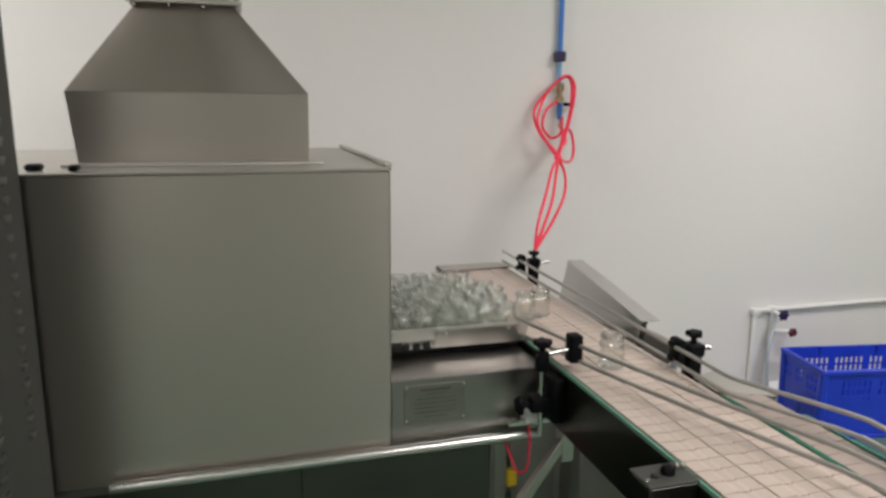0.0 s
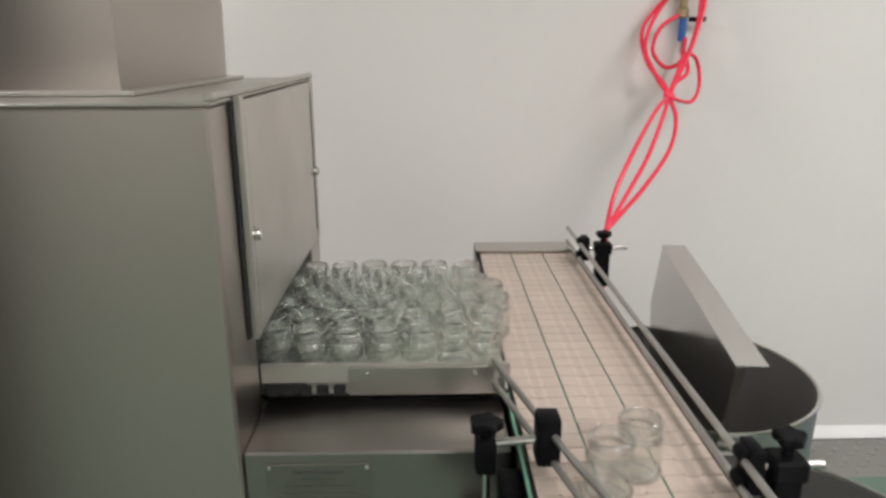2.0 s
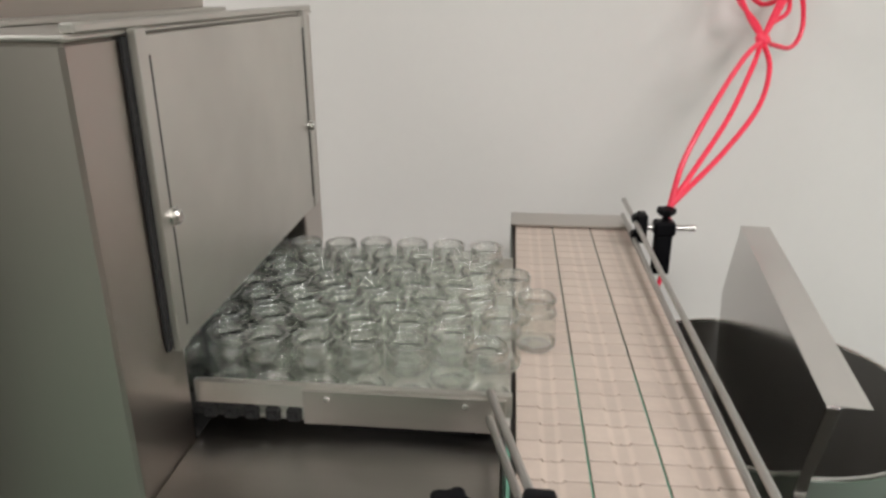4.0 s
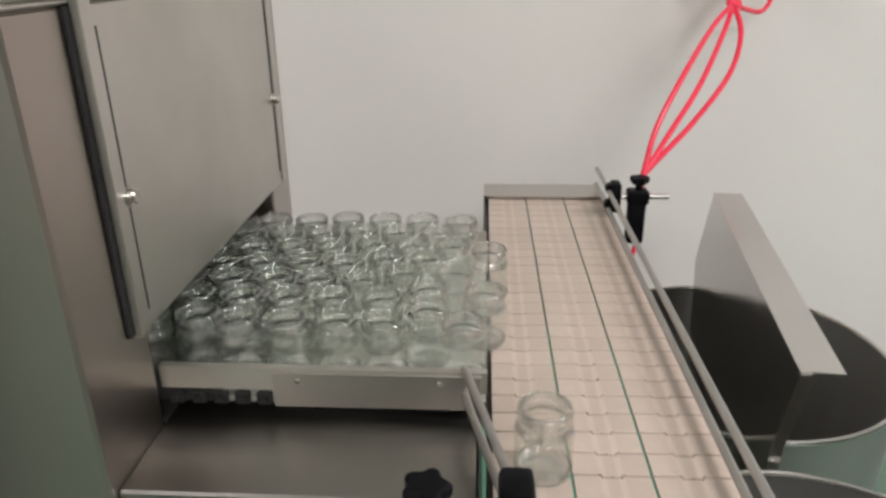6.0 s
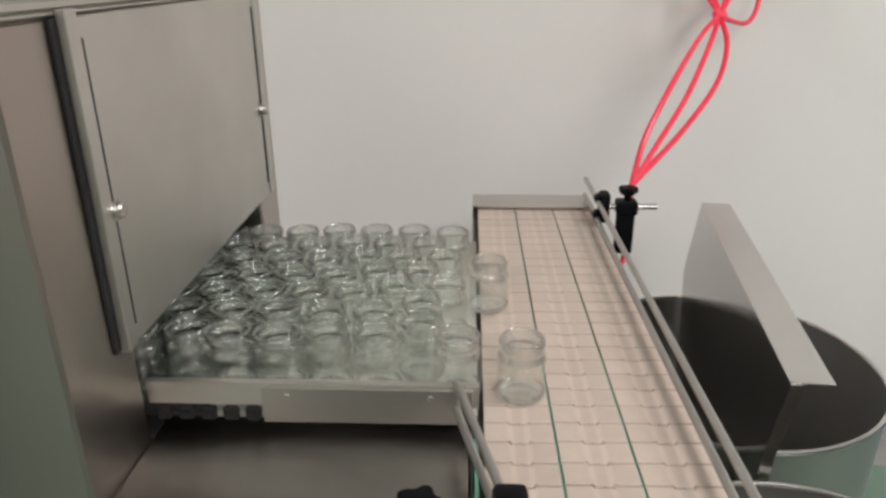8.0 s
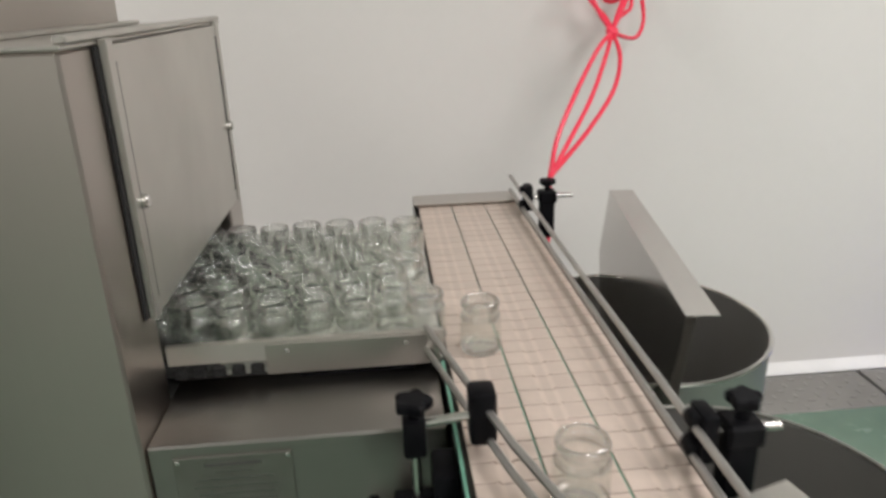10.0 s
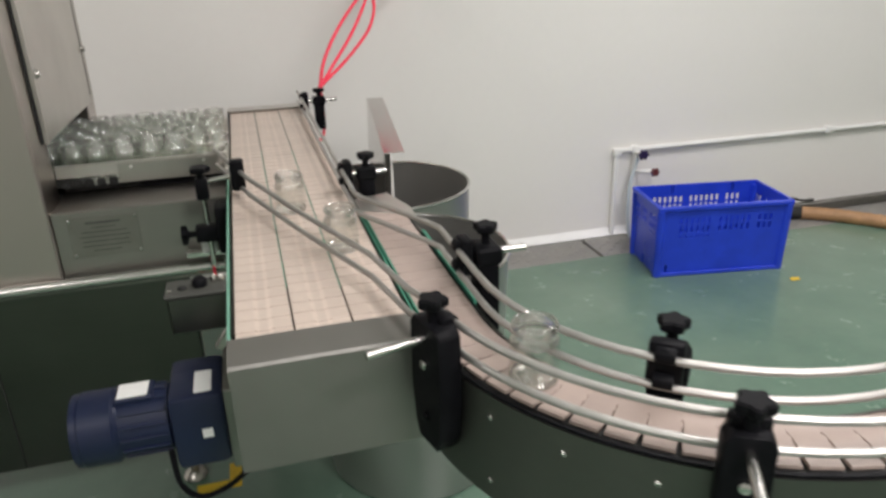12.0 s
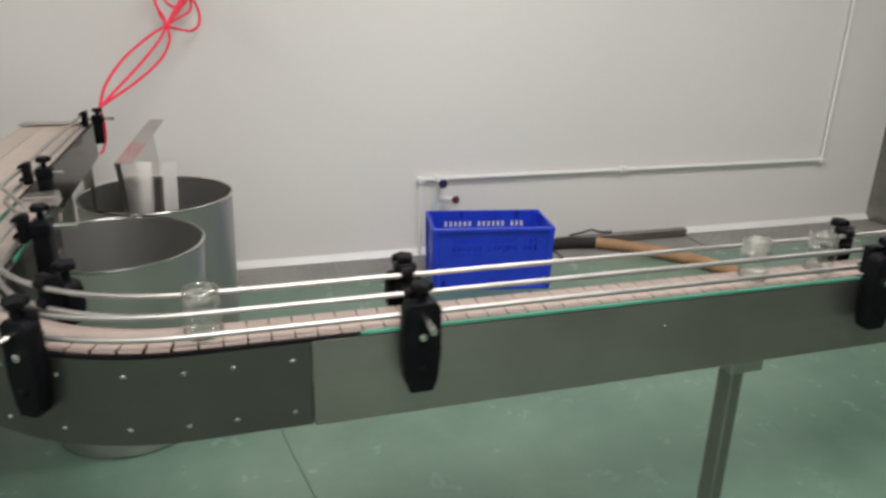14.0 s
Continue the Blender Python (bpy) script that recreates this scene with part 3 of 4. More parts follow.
part("pilot_light", lathe(bmesh.new(), [(0.007, 0), (0.007, 0.003), (0.004, 0.005)], 12, pose(-0.08, -1.597, 0.905)), RUBBER, cbx)
part("lid_screw", lathe(bmesh.new(), [(0.004, 0), (0.004, 0.0015), (0.002, 0.0025)], 10, pose(-0.1, -1.605, 0.905)), CHROME, cbx)
for k in range(2):
    part("fitting", lathe(bmesh.new(), [(0.004, 0), (0.005, 0.003), (0.005, 0.01), (0.003, 0.013)], 10, pose(-0.03 + k * 0.012, -1.585, 0.905)), CHROME, cbx)

# ---- curved chain conveyor ----
C2END = 2.9
curve = thing("curved_conveyor", "steel side-flexing chain conveyor with a quarter bend", "conveyor")
ro = CR + 0.0525
outer_line = [(X1 + 0.008, -1.875)] + arc(ro, 188, 270, 18) + [(0.915, CY - ro)]
part("bend_panel", ribbon(bmesh.new(), outer_line, 0.004, 0.736, 0.892), BEND_DIMMED, curve, "curved steel side panel with two rows of screws")
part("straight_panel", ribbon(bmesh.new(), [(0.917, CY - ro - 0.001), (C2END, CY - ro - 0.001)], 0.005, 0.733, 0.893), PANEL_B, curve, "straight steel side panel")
ri = CR - 0.0525
inner_line = [(CX - ri, -1.34)] + arc(ri, 180, 270, 16) + [(C2END, CY - ri)]
part("inner_panel", ribbon(bmesh.new(), inner_line, 0.004, 0.736, 0.892), STEEL_DIMMED, curve)
bed_line = [(CX - CR, -1.30)] + arc(CR, 180, 270, 18) + [(C2END, CY - CR)]
part("chain_bed", ribbon(bmesh.new(), bed_line, 0.096, 0.874, 0.8915), BED, curve)
part("chain_floor", ribbon(bmesh.new(), bed_line, 0.096, 0.738, 0.742), STEEL_DARK, curve)
rim = arc(ro - 0.003, 190, 270, 18) + [(1.0, CY - ro + 0.003)]
part("bend_rim", ribbon(bmesh.new(), rim, 0.005, 0.8925, 0.8965), BLACK, curve)
part("wear_strip", boxed((1.0, CY - ro - 0.002, 0.8955), (C2END, CY - ro + 0.006, 0.8995), 0), GREEN, curve, "green plastic wear strip")
part("wear_strip", boxed((CX - ri - 0.002, -1.78, 0.8925), (CX - ri + 0.003, -1.45, 0.9), 0), GREEN, curve, "green plastic wear strip")
part("wear_strip", boxed((0.2665, -1.70, 0.8925), (0.2695, -1.33, 0.8985), 0), GREEN, curve, "green plastic wear strip")
for a in (192, 205, 218, 231, 244, 257, 268):
    for z in (0.765, 0.862):
        x, y = arc(ro + 0.002, a, a, 1)[0]
        part("panel_screw", lathe(bmesh.new(), [(0.0042, 0), (0.0042, 0.001), (0.002, 0.0026)], 10, pose(x, y, z) @ pose(0, 0, 0, 90, 0, a + 90)), CHROME, curve)
for x in (0.79, 0.885):
    for z in (0.765, 0.862):
        part("panel_screw", lathe(bmesh.new(), [(0.0042, 0), (0.0042, 0.001), (0.002, 0.0026)], 10, pose(x, CY - ro - 0.002, z, 90, 0, 0)), CHROME, curve)
part("panel_screw", lathe(bmesh.new(), [(0.005, 0), (0.005, 0.001), (0.002, 0.003)], 10, pose(1.6, CY - ro - 0.0035, 0.842, 90, 0, 0)), STEEL_DARK, curve)
dp = bmesh.new()
prism(dp, [(0.2665, -1.215), (0.345, -1.19), (0.372, -1.30), (0.372, -1.36), (0.2665, -1.30)], 0.8965, 0.9005, "z")
part("dead_plate", dp, STEEL_SHEET, curve, "flat transfer plate")
part("end_plate", boxed((C2END, CY - ro - 0.004, 0.70), (C2END + 0.006, CY - ri + 0.004, 0.93), 0.001), STEEL_FLAT, curve)
for x in (1.83, 2.75):
    leg = bmesh.new()
    block(leg, (x - 0.0155, -2.268, 0.02), (x + 0.0155, -2.222, 0.74), 0.003)
    lathe(leg, [(0.04, 0.001), (0.04, 0.012), (0.02, 0.024)], 16, pose(x, -2.245, 0))
    part("leg", leg, STEEL_BASE, curve, "square steel leg on a foot")
part("leg_plate", boxed((1.79, -2.29, 0.7), (1.87, -2.2, 0.737), 0.002), STEEL_FLAT, curve)
part("tie", boxed((0.262, -1.80, 0.75), (0.372, -1.76, 0.79), 0.001), STEEL_DARK, curve)
part("tie", boxed((0.262, -1.42, 0.75), (0.372, -1.38, 0.79), 0.001), STEEL_DARK, curve)


# ---- guide rails ----
def with_z(line, z):
    return [(x, y, z) for x, y in line]


INNER = [(0.251, 0.0), (0.249, -0.7), (0.249, -1.345), (0.256, -1.375), (0.344, -1.56), (0.358, -1.6), (0.358, -1.80)] + arc(0.373, 184, 270, 14) + [(C2END - 0.02, CY - 0.373)]
OUTER = [(-0.032, -0.872), (0.043, -1.17), (0.122, -1.415), (0.219, -1.69), (0.246, -1.83)] + arc(0.468, 188, 270, 16) + [(C2END - 0.02, CY - 0.468)]
for line, heights in ((INNER, (0.956, 0.919)), (OUTER, (0.96, 0.922))):
    g = thing("guide_rail", "pair of bent round steel guide rails over the conveyor", "guide rail", "guide rails")
    for z in heights:
        bmr = bmesh.new()
        tube(bmr, with_z(line, z), 0.005, 10)
        part("rail", bmr, RAIL, g)


# ---- rail clamps ----
def star_knob(m, r=0.021, h=0.014, lobes=5):
    bm = bmesh.new()
    n = lobes * 6
    rings = []
    for rr, z in ((0.86, 0.0), (1.0, 0.2), (1.0, 0.8), (0.86, 1.0)):
        rings.append([bm.verts.new((r * rr * (0.86 + 0.14 * math.cos(lobes * a)) * math.cos(a), r * rr * (0.86 + 0.14 * math.cos(lobes * a)) * math.sin(a), z * h)) for a in [2 * math.pi * k / n for k in range(n)]])
    for q, w in zip(rings, rings[1:]):
        for k in range(n):
            bm.faces.new((q[k], q[(k + 1) % n], w[(k + 1) % n], w[k]))
    bm.faces.new(rings[0][::-1])
    bm.faces.new(rings[-1])
    lathe(bm, [(0.0075, -0.022), (0.0075, -0.004), (0.011, 0.0)], 12)
    bmesh.ops.transform(bm, matrix=m, verts=bm.verts[:])
    return bm


def rail_clamp(x, y, turn, reach, width, low, high, rod_len, style, label):
    """A clamp at the rail point x, y; its local +y points away from the belt. low, high: the black bracket, from the belt's level."""
    c = thing("rail_clamp", label, "clamp", "rail clamps", at=pose(x, y, B, 0, 0, turn))
    hb = bmesh.new()
    block(hb, (-0.021, 0.004, 0.012), (0.021, 0.024, 0.074), 0.005, None, 2)
    part("rail_holder", hb, BLACK, c)
    for z in (0.025, 0.060):
        cl = bmesh.new()
        lathe(cl, [(0.0095, -0.012), (0.0105, -0.01), (0.0105, 0.01), (0.0095, 0.012)], 12, pose(0, 0.003, z, 0, 90, 0))
        part("rail_grip", cl, BLACK, c)
    part("cross_rod", rod((0, 0.02, 0.043), (0, rod_len, 0.043), 0.006, 12), CHROME, c, "bright steel cross rod")
    bb = bmesh.new()
    if style == "plate":
        w, mid, foot = width / 2, low + 0.42 * (high - low), low + 0.12 * (high - low)
        prism(bb, [(-w, high - 0.012), (-w + 0.008, high), (w - 0.008, high), (w, high - 0.012), (w, mid), (w * 0.86, foot), (w * 0.62, low), (-w * 0.62, low), (-w * 0.86, foot), (-w, mid)], reach - 0.018, reach + 0.014, "y")
        bmesh.ops.bevel(bb, geom=bb.edges[:], offset=0.002, segments=1, affect="EDGES")
    else:
        block(bb, (-width / 2, reach - 0.019, low), (width / 2, reach + 0.017, high), 0.005, None, 2)
        block(bb, (-width / 2 - 0.004, reach - 0.023, 0.028), (width / 2 + 0.004, reach + 0.021, 0.058), 0.004)
    part("bracket", bb, BLACK, c, "black plastic bracket")
    part("knob", star_knob(pose(0, reach, high + 0.02, 0, 0, 20)), BLACK, c, "black star knob")
    if style == "plate":
        part("bracket_bolt", lathe(bmesh.new(), [(0.007, 0), (0.007, 0.004), (0.004, 0.006)], 12, pose(0, reach + 0.014, 0.005, -90, 0, 0)), CHROME, c)
        part("bracket_bolt", lathe(bmesh.new(), [(0.007, 0), (0.007, 0.004), (0.004, 0.006)], 12, pose(0, reach + 0.014, low + 0.045, -90, 0, 0)), BLACK, c)
    return c


BL = "black plastic rail clamp with star knob"
rail_clamp(0.251, -0.162, -90, 0.062, 0.028, -0.06, 0.052, 0.125, "post", BL + " beside the far belt end")
rail_clamp(0.249, -1.150, -90, 0.058, 0.034, -0.1, 0.055, 0.105, "post", BL + " beside the open bins")
rail_clamp(0.358, -1.700, -90, 0.05, 0.05, -0.13, 0.06, 0.12, "post", BL + " before the bend")
gx, gy = arc(0.373, 229, 229, 1)[0]
rail_clamp(gx, gy, 229 + 90, 0.05, 0.05, -0.03, 0.052, 0.06, "plate", BL + " inside the bend")
rail_clamp(1.105, CY - 0.373, 0, 0.03, 0.066, -0.03, 0.052, 0.06, "plate", BL + " on the straight run")
rail_clamp(2.13, CY - 0.373, 0, 0.03, 0.066, -0.03, 0.052, 0.06, "plate", BL + " on the straight run")
dx, dy = arc(0.468, 194, 194, 1)[0]
rail_clamp(dx, dy, 194 - 90, 0.025, 0.078, -0.12, 0.065, 0.12, "plate", BL + " beside the end box")
ex, ey = arc(0.468, 240.3, 240.3, 1)[0]
rail_clamp(ex, ey, 240.3 - 90, 0.026, 0.05, -0.1, 0.064, 0.11, "plate", BL + " outside the bend")
rail_clamp(1.094, CY - 0.468, 180, 0.044, 0.064, -0.10, 0.064, 0.12, "plate", BL + " on the straight outer side")
rail_clamp(2.085, CY - 0.468, 180, 0.044, 0.064, -0.10, 0.064, 0.12, "plate", BL + " on the straight outer side")

# the post clamp by the tray
pc = thing("post_clamp", "black clamp on an upright steel post with two star knobs", "clamp", "rail clamps")
cl = bmesh.new()
block(cl, (0.004, -1.108, 0.915), (0.036, -1.07, 0.985), 0.006, pose(0, 0, 0), 2)
part("rail_holder", cl, BLACK, pc)
part("cross_rod", rod((-0.075, -1.088, 0.938), (0.01, -1.089, 0.948), 0.006, 12), CHROME, pc, "bright steel cross rod")
cl = bmesh.new()
block(cl, (-0.075, -1.102, 0.9), (-0.047, -1.074, 0.95), 0.005, None, 2)
part("upper_block", cl, BLACK, pc)
part("knob", star_knob(pose(-0.061, -1.088, 0.962), 0.024, 0.015), BLACK, pc, "black star knob")
part("post", rod((-0.061, -1.088, 0.735), (-0.061, -1.088, 0.902), 0.0065, 12), CHROME, pc, "upright steel post")
cl = bmesh.new()
block(cl, (-0.09, -1.106, 0.8), (-0.03, -1.07, 0.838), 0.005, None, 2)
block(cl, (-0.042, -1.118, 0.772), (-0.0105, -1.056, 0.884), 0.006, None, 2)
part("lower_block", cl, BLACK, pc)
part("knob", star_knob(pose(-0.108, -1.088, 0.818, 0, -90, 0), 0.024, 0.014), BLACK, pc, "black star knob")

# ---- sensor with red wire under the base ----
sen = thing("sensor", "small sensor with yellow plug and red wire under the machine base", "sensor")
part("sensor_arm", boxed((-0.125, -1.045, 0.742), (-0.012, -1.01, 0.756), 0.002), CHROME, sen)
part("sensor_body", boxed((-0.085, -1.06, 0.757), (-0.05, -1.02, 0.79), 0.002), WHITE_LABEL, sen, "white sensor body")
w = bmesh.new()
tube(w, curve_through([(-0.07, -1.04, 0.757), (-0.066, -1.043, 0.70), (-0.072, -1.045, 0.63), (-0.09, -1.03, 0.61), (-0.1, -1.01, 0.64), (-0.108, -0.985, 0.672)]), 0.0035, 8)
part("wire", w, HOSE, sen, "red wire")
part("plug", boxed((-0.108, -1.012, 0.56), (-0.082, -0.99, 0.605), 0.003), YELLOW, sen, "yellow plug")


# ---- bins, chute ----
def bin_thing(x, y, r, h, foot, label):
    b = thing("steel_bin", label, "bin", "steel bins", at=pose(x, y, 0))
    wall = bmesh.new()
    lathe(wall, [(foot - 0.01, 0.002), (foot - 0.004, 0.006), (foot, 0.03), (r, h - 0.004), (r - 0.003, h - 0.004), (foot - 0.003, 0.012), (0.002, 0.012), (0.002, 0.002)], 72, None, True)
    part("bin_wall", wall, BIN, b)
    rim = bmesh.new()
    lathe(rim, [(r + 0.005 * math.cos(a), h + 0.005 * math.sin(a)) for a in [2 * math.pi * k / 8 for k in range(8)]], 72, None, True)
    part("rolled_rim", rim, CHROME, b, "bright rolled rim")
    return b


bin_thing(0.516, -0.275, 0.305, 0.642, 0.295, "open round stainless steel bin near the wall")
bin_thing(0.43, -0.965, 0.283, 0.662, 0.255, "open round stainless steel bin beside the conveyor")

ch = thing("steel_chute", "narrow open folded sheet steel chute leaning in the bin", "chute", at=pose(0.433, -0.72, 0, 0, 0, -6))
left_side = [(0.66, 0.918), (0.0, 0.871), (0.05, 0.71), (0.1, 0.25), (0.66, 0.25), (0.69, 0.5), (0.752, 0.72)]
part("side_sheet", prism(bmesh.new(), left_side, 0.0, 0.002), MIRROR, ch)
part("end_flange", prism(bmesh.new(), [(-0.002, 0.8705), (0.048, 0.71), (0.098, 0.25), (0.095, 0.25), (0.045, 0.709), (-0.005, 0.8705)], 0.0, 0.018), MIRROR, ch)
part("top_sheet", prism(bmesh.new(), [(0.66, 0.9205), (-0.003, 0.8735), (-0.003, 0.8715), (0.66, 0.9185)], -0.0015, 0.0595), MIRROR, ch)
# lighter steel than the other sheets: its bright reflection is put into the colour
part("back_sheet", prism(bmesh.new(), [(0.7, 0.725), (0.62, 0.45), (0.6, 0.25), (0.597, 0.25), (0.617, 0.451), (0.697, 0.726)], 0.026, 0.085), TRAY, ch, "inner back sheet, its colour lightened for the light it reflects")
legz = bmesh.new()
block(legz, (0.0025, 0.57, 0.0125), (0.05, 0.59, 0.3), 0.002)
part("foot", legz, MIRROR, ch)


# ---- blue crate ----
def crate():
    c = thing("plastic_crate", "blue ventilated plastic crate standing on the floor", "crate", at=pose(2.125, -0.0, 0, 0, 0, -9.5))
    L, W, H, T = 0.31, 0.158, 0.345, 0.004
    lean = 0.007

    def at(u, z, nx, ny, off=0.0):
        e = lean * z / H
        if ny:
            return (u * (1 + e / L), ny * (W - lean + e + off), z)
        return (nx * (L - lean + e + off), u * (1 + e / W), z)

    def sheet(nx, ny, half, name):
        """A side wall: cells of a grid, with holes where the vents are."""
        bm = bmesh.new()
        cols = 46 if ny else 22
        us = [-half + 2 * half * k / cols for k in range(cols + 1)]
        zs = [0.004, 0.05, 0.06, 0.12, 0.13, 0.19, 0.20, 0.215, 0.245, 0.255, 0.285, 0.30, 0.345]
        for i in range(cols):
            for j in range(len(zs) - 1):
                f = (i + 0.5) / cols
                band = 0.14 < f < 0.40 or 0.46 < f < 0.70 or 0.74 < f < 0.90
                if i % 2 and band and (j in (7, 9) or (j == 5 and 0.14 < f < 0.4)):
                    continue
                q = [(us[i], zs[j]), (us[i + 1], zs[j]), (us[i + 1], zs[j + 1]), (us[i], zs[j + 1])]
                outer = [bm.verts.new(at(u, z, nx, ny)) for u, z in q]
                inner = [bm.verts.new(at(u, z, nx, ny, -T)) for u, z in q]
                bm.faces.new(outer)
                bm.faces.new(inner[::-1])
                for k in range(4):
                    bm.faces.new((outer[k], outer[(k + 1) % 4], inner[(k + 1) % 4], inner[k]))
        bmesh.ops.remove_doubles(bm, verts=bm.verts[:], dist=0.00005)
        part(name, bm, BLUE, c)

    sheet(0, -1, L - lean, "long_side")
    sheet(0, 1, L - lean, "long_side")
    sheet(-1, 0, W - lean, "short_side")
    sheet(1, 0, W - lean, "short_side")
    part("crate_floor", boxed((-L + lean, -W + lean, 0.002), (L - lean, W - lean, 0.009), 0.002), BLUE, c)
    rim = bmesh.new()
    for a, b in (((-L - 0.012, -W - 0.012, H - 0.022), (L + 0.012, -W + 0.004, H)), ((-L - 0.012, W - 0.004, H - 0.022), (L + 0.012, W + 0.012, H)), ((-L - 0.012, -W + 0.0045, H - 0.022), (-L + 0.004, W - 0.0045, H)), ((L - 0.004, -W + 0.0045, H - 0.022), (L + 0.012, W - 0.0045, H))):
        block(rim, a, b, 0.004)
    part("rim", rim, BLUE, c)
    for sx in (-1, 1):
        for sy in (-1, 1):
            rb = bmesh.new()
            tube(rb, [(sx * (L - lean - 0.006), sy * (W - lean - 0.006), 0.002), (sx * (L - 0.006), sy * (W - 0.006), H - 0.02)], 0.02, 12)
            part("corner_post", rb, BLUE, c)
    part("base_band", boxed((-L + lean - 0.004, -W + lean - 0.01, 0.001), (L - lean + 0.004, -W + lean - 0.0005, 0.018), 0.002), BLUE, c)
    for i in range(7):
        a = random.uniform(0, 6.28)
        part("glass_scrap", rod((-0.2 + i * 0.06, -0.06 + 0.02 * math.sin(a), 0.04), (-0.17 + i * 0.06, 0.03 * math.cos(a), 0.07), 0.028, 12), GLASS, c, "clear glass jar inside")
    return c


crate()

# ---- pipes on the wall ----
pp = thing("water_pipe", "white plastic water pipe along the wall with two taps", "pipe")
py = WALL - 0.022
run = bmesh.new()
tube(run, [(1.875, py, 0.0), (1.875, py, 0.455), (1.88, py, 0.462), (4.765, py, 0.462), (4.772, py, 0.47), (4.772, py, CEIL)], 0.0125, 14)
part("pipe_run", run, PVC, pp)
for x, z in ((1.876, 0.455), (4.772, 0.462), (1.98, 0.462), (3.2, 0.462)):
    f = bmesh.new()
    block(f, (x - 0.022, py - 0.019, z - 0.019), (x + 0.022, py + 0.019, z + 0.019), 0.007, None, 2)
    part("pipe_fitting", f, PVC, pp)
part("drop_pipe", rod((1.975, py - 0.004, 0.0), (1.985, py - 0.004, 0.45), 0.0125, 14), PVC, pp)
part("flexible_tube", tube(bmesh.new(), curve_through([(1.985, py - 0.03, 0.42), (1.94, py - 0.05, 0.3), (1.93, py - 0.06, 0.15), (1.945, py - 0.07, 0.0)]), 0.009, 8), PALETUBE, pp, "pale flexible tube")
tp = part("tap", rod((1.985, py - 0.01, 0.448), (1.985, py - 0.075, 0.448), 0.011, 12), PVC, pp)
part("tap_knob", star_knob(pose(1.985, py - 0.07, 0.45, 90, 0, 0), 0.03, 0.02, 6), PURPLE, tp, "dark purple tap knob")
tp = part("tap", rod((1.985, py - 0.01, 0.345), (2.07, py - 0.05, 0.345), 0.011, 12), PVC, pp)
part("tap_knob", star_knob(pose(2.07, py - 0.055, 0.345, 90, 0, 0), 0.025, 0.02, 6), MAROON, tp, "maroon tap knob")

air = thing("air_pipe", "blue compressed air pipe with coupling on the wall", "pipe")
part("pipe_run", rod((0.678, WALL - 0.022, 1.76), (0.678, WALL - 0.022, CEIL), 0.0115, 14), BLUEPIPE, air)
part("pipe_clip", boxed((0.655, WALL - 0.045, 1.715), (0.701, WALL, 1.76), 0.006), PURPLE, air, "dark pipe clip")
part("lower_pipe", rod((0.678, WALL - 0.022, 1.62), (0.678, WALL - 0.022, 1.715), 0.0105, 14), PALEBLUE, air)
vb = bmesh.new()
lathe(vb, [(0.012, 0), (0.019, 0.004), (0.019, 0.03), (0.013, 0.034), (0.013, 0.055), (0.018, 0.058), (0.018, 0.085), (0.011, 0.09)], 12, pose(0.682, WALL - 0.028, 1.53))
part("valve", vb, BRASS, air, "brass ball valve")
part("coupling", rod((0.684, WALL - 0.03, 1.46), (0.684, WALL - 0.03, 1.53), 0.012, 12), BLUEPIPE, air)
part("nipple", rod((0.684, WALL - 0.03, 1.425), (0.684, WALL - 0.03, 1.46), 0.008, 12), CHROME, air)
part("valve_lever", boxed((0.70, WALL - 0.04, 1.52), (0.755, WALL - 0.03, 1.535), 0.002), BLACK, air)

hose = thing("air_hose", "coiled bright red air hose hanging from the wall valve", "hose")
K = (0.592, 0.255, 1.30)
E_ = (0.322, -0.148, 0.985)
HY = WALL - 0.05
strands = [
    [(0.684, HY + 0.02, 1.43), (0.70, HY, 1.40), (0.69, HY - 0.04, 1.36), (0.64, HY - 0.08, 1.33), K],
    [K, (0.56, 0.30, 1.36), (0.545, 0.38, 1.45), (0.60, HY, 1.56), (0.675, HY - 0.01, 1.642), (0.72, HY - 0.01, 1.63), (0.715, HY - 0.03, 1.52), (0.67, 0.36, 1.40), K],
    [K, (0.58, 0.28, 1.335), (0.545, 0.35, 1.40), (0.55, HY, 1.50), (0.62, HY - 0.02, 1.60), (0.69, HY - 0.03, 1.652), (0.735, HY - 0.02, 1.60), (0.70, HY - 0.06, 1.47), (0.64, 0.31, 1.37), K],
    [K, (0.63, 0.29, 1.285), (0.70, 0.36, 1.275), (0.735, 0.4, 1.32), (0.72, 0.4, 1.40), (0.67, 0.36, 1.42), (0.625, 0.3, 1.36), K],
    [(0.66, HY, 1.54), (0.60, HY - 0.02, 1.50), (0.575, HY - 0.04, 1.43), (0.62, HY - 0.04, 1.38), (0.675, HY - 0.02, 1.40), (0.69, HY, 1.47)],
    [K, (0.525, 0.165, 1.26), (0.425, 0.0, 1.175), (0.352, -0.1, 1.075), E_],
    [K, (0.555, 0.19, 1.235), (0.475, 0.05, 1.14), (0.385, -0.07, 1.05), E_],
    [K, (0.60, 0.2, 1.235), (0.557, 0.11, 1.155), (0.455, -0.01, 1.07), (0.36, -0.11, 1.01), E_],
]
for st in strands:
    part("hose_strand", tube(bmesh.new(), curve_through(st, 10), 0.0064, 10), HOSE, hose)
part("hose_strand", tube(bmesh.new(), curve_through([E_, (0.328, -0.125, 0.93), (0.329, -0.13, 0.86), (0.317, -0.15, 0.81), (0.3, -0.16, 0.795)], 8), 0.0055, 10), HOSE, hose)
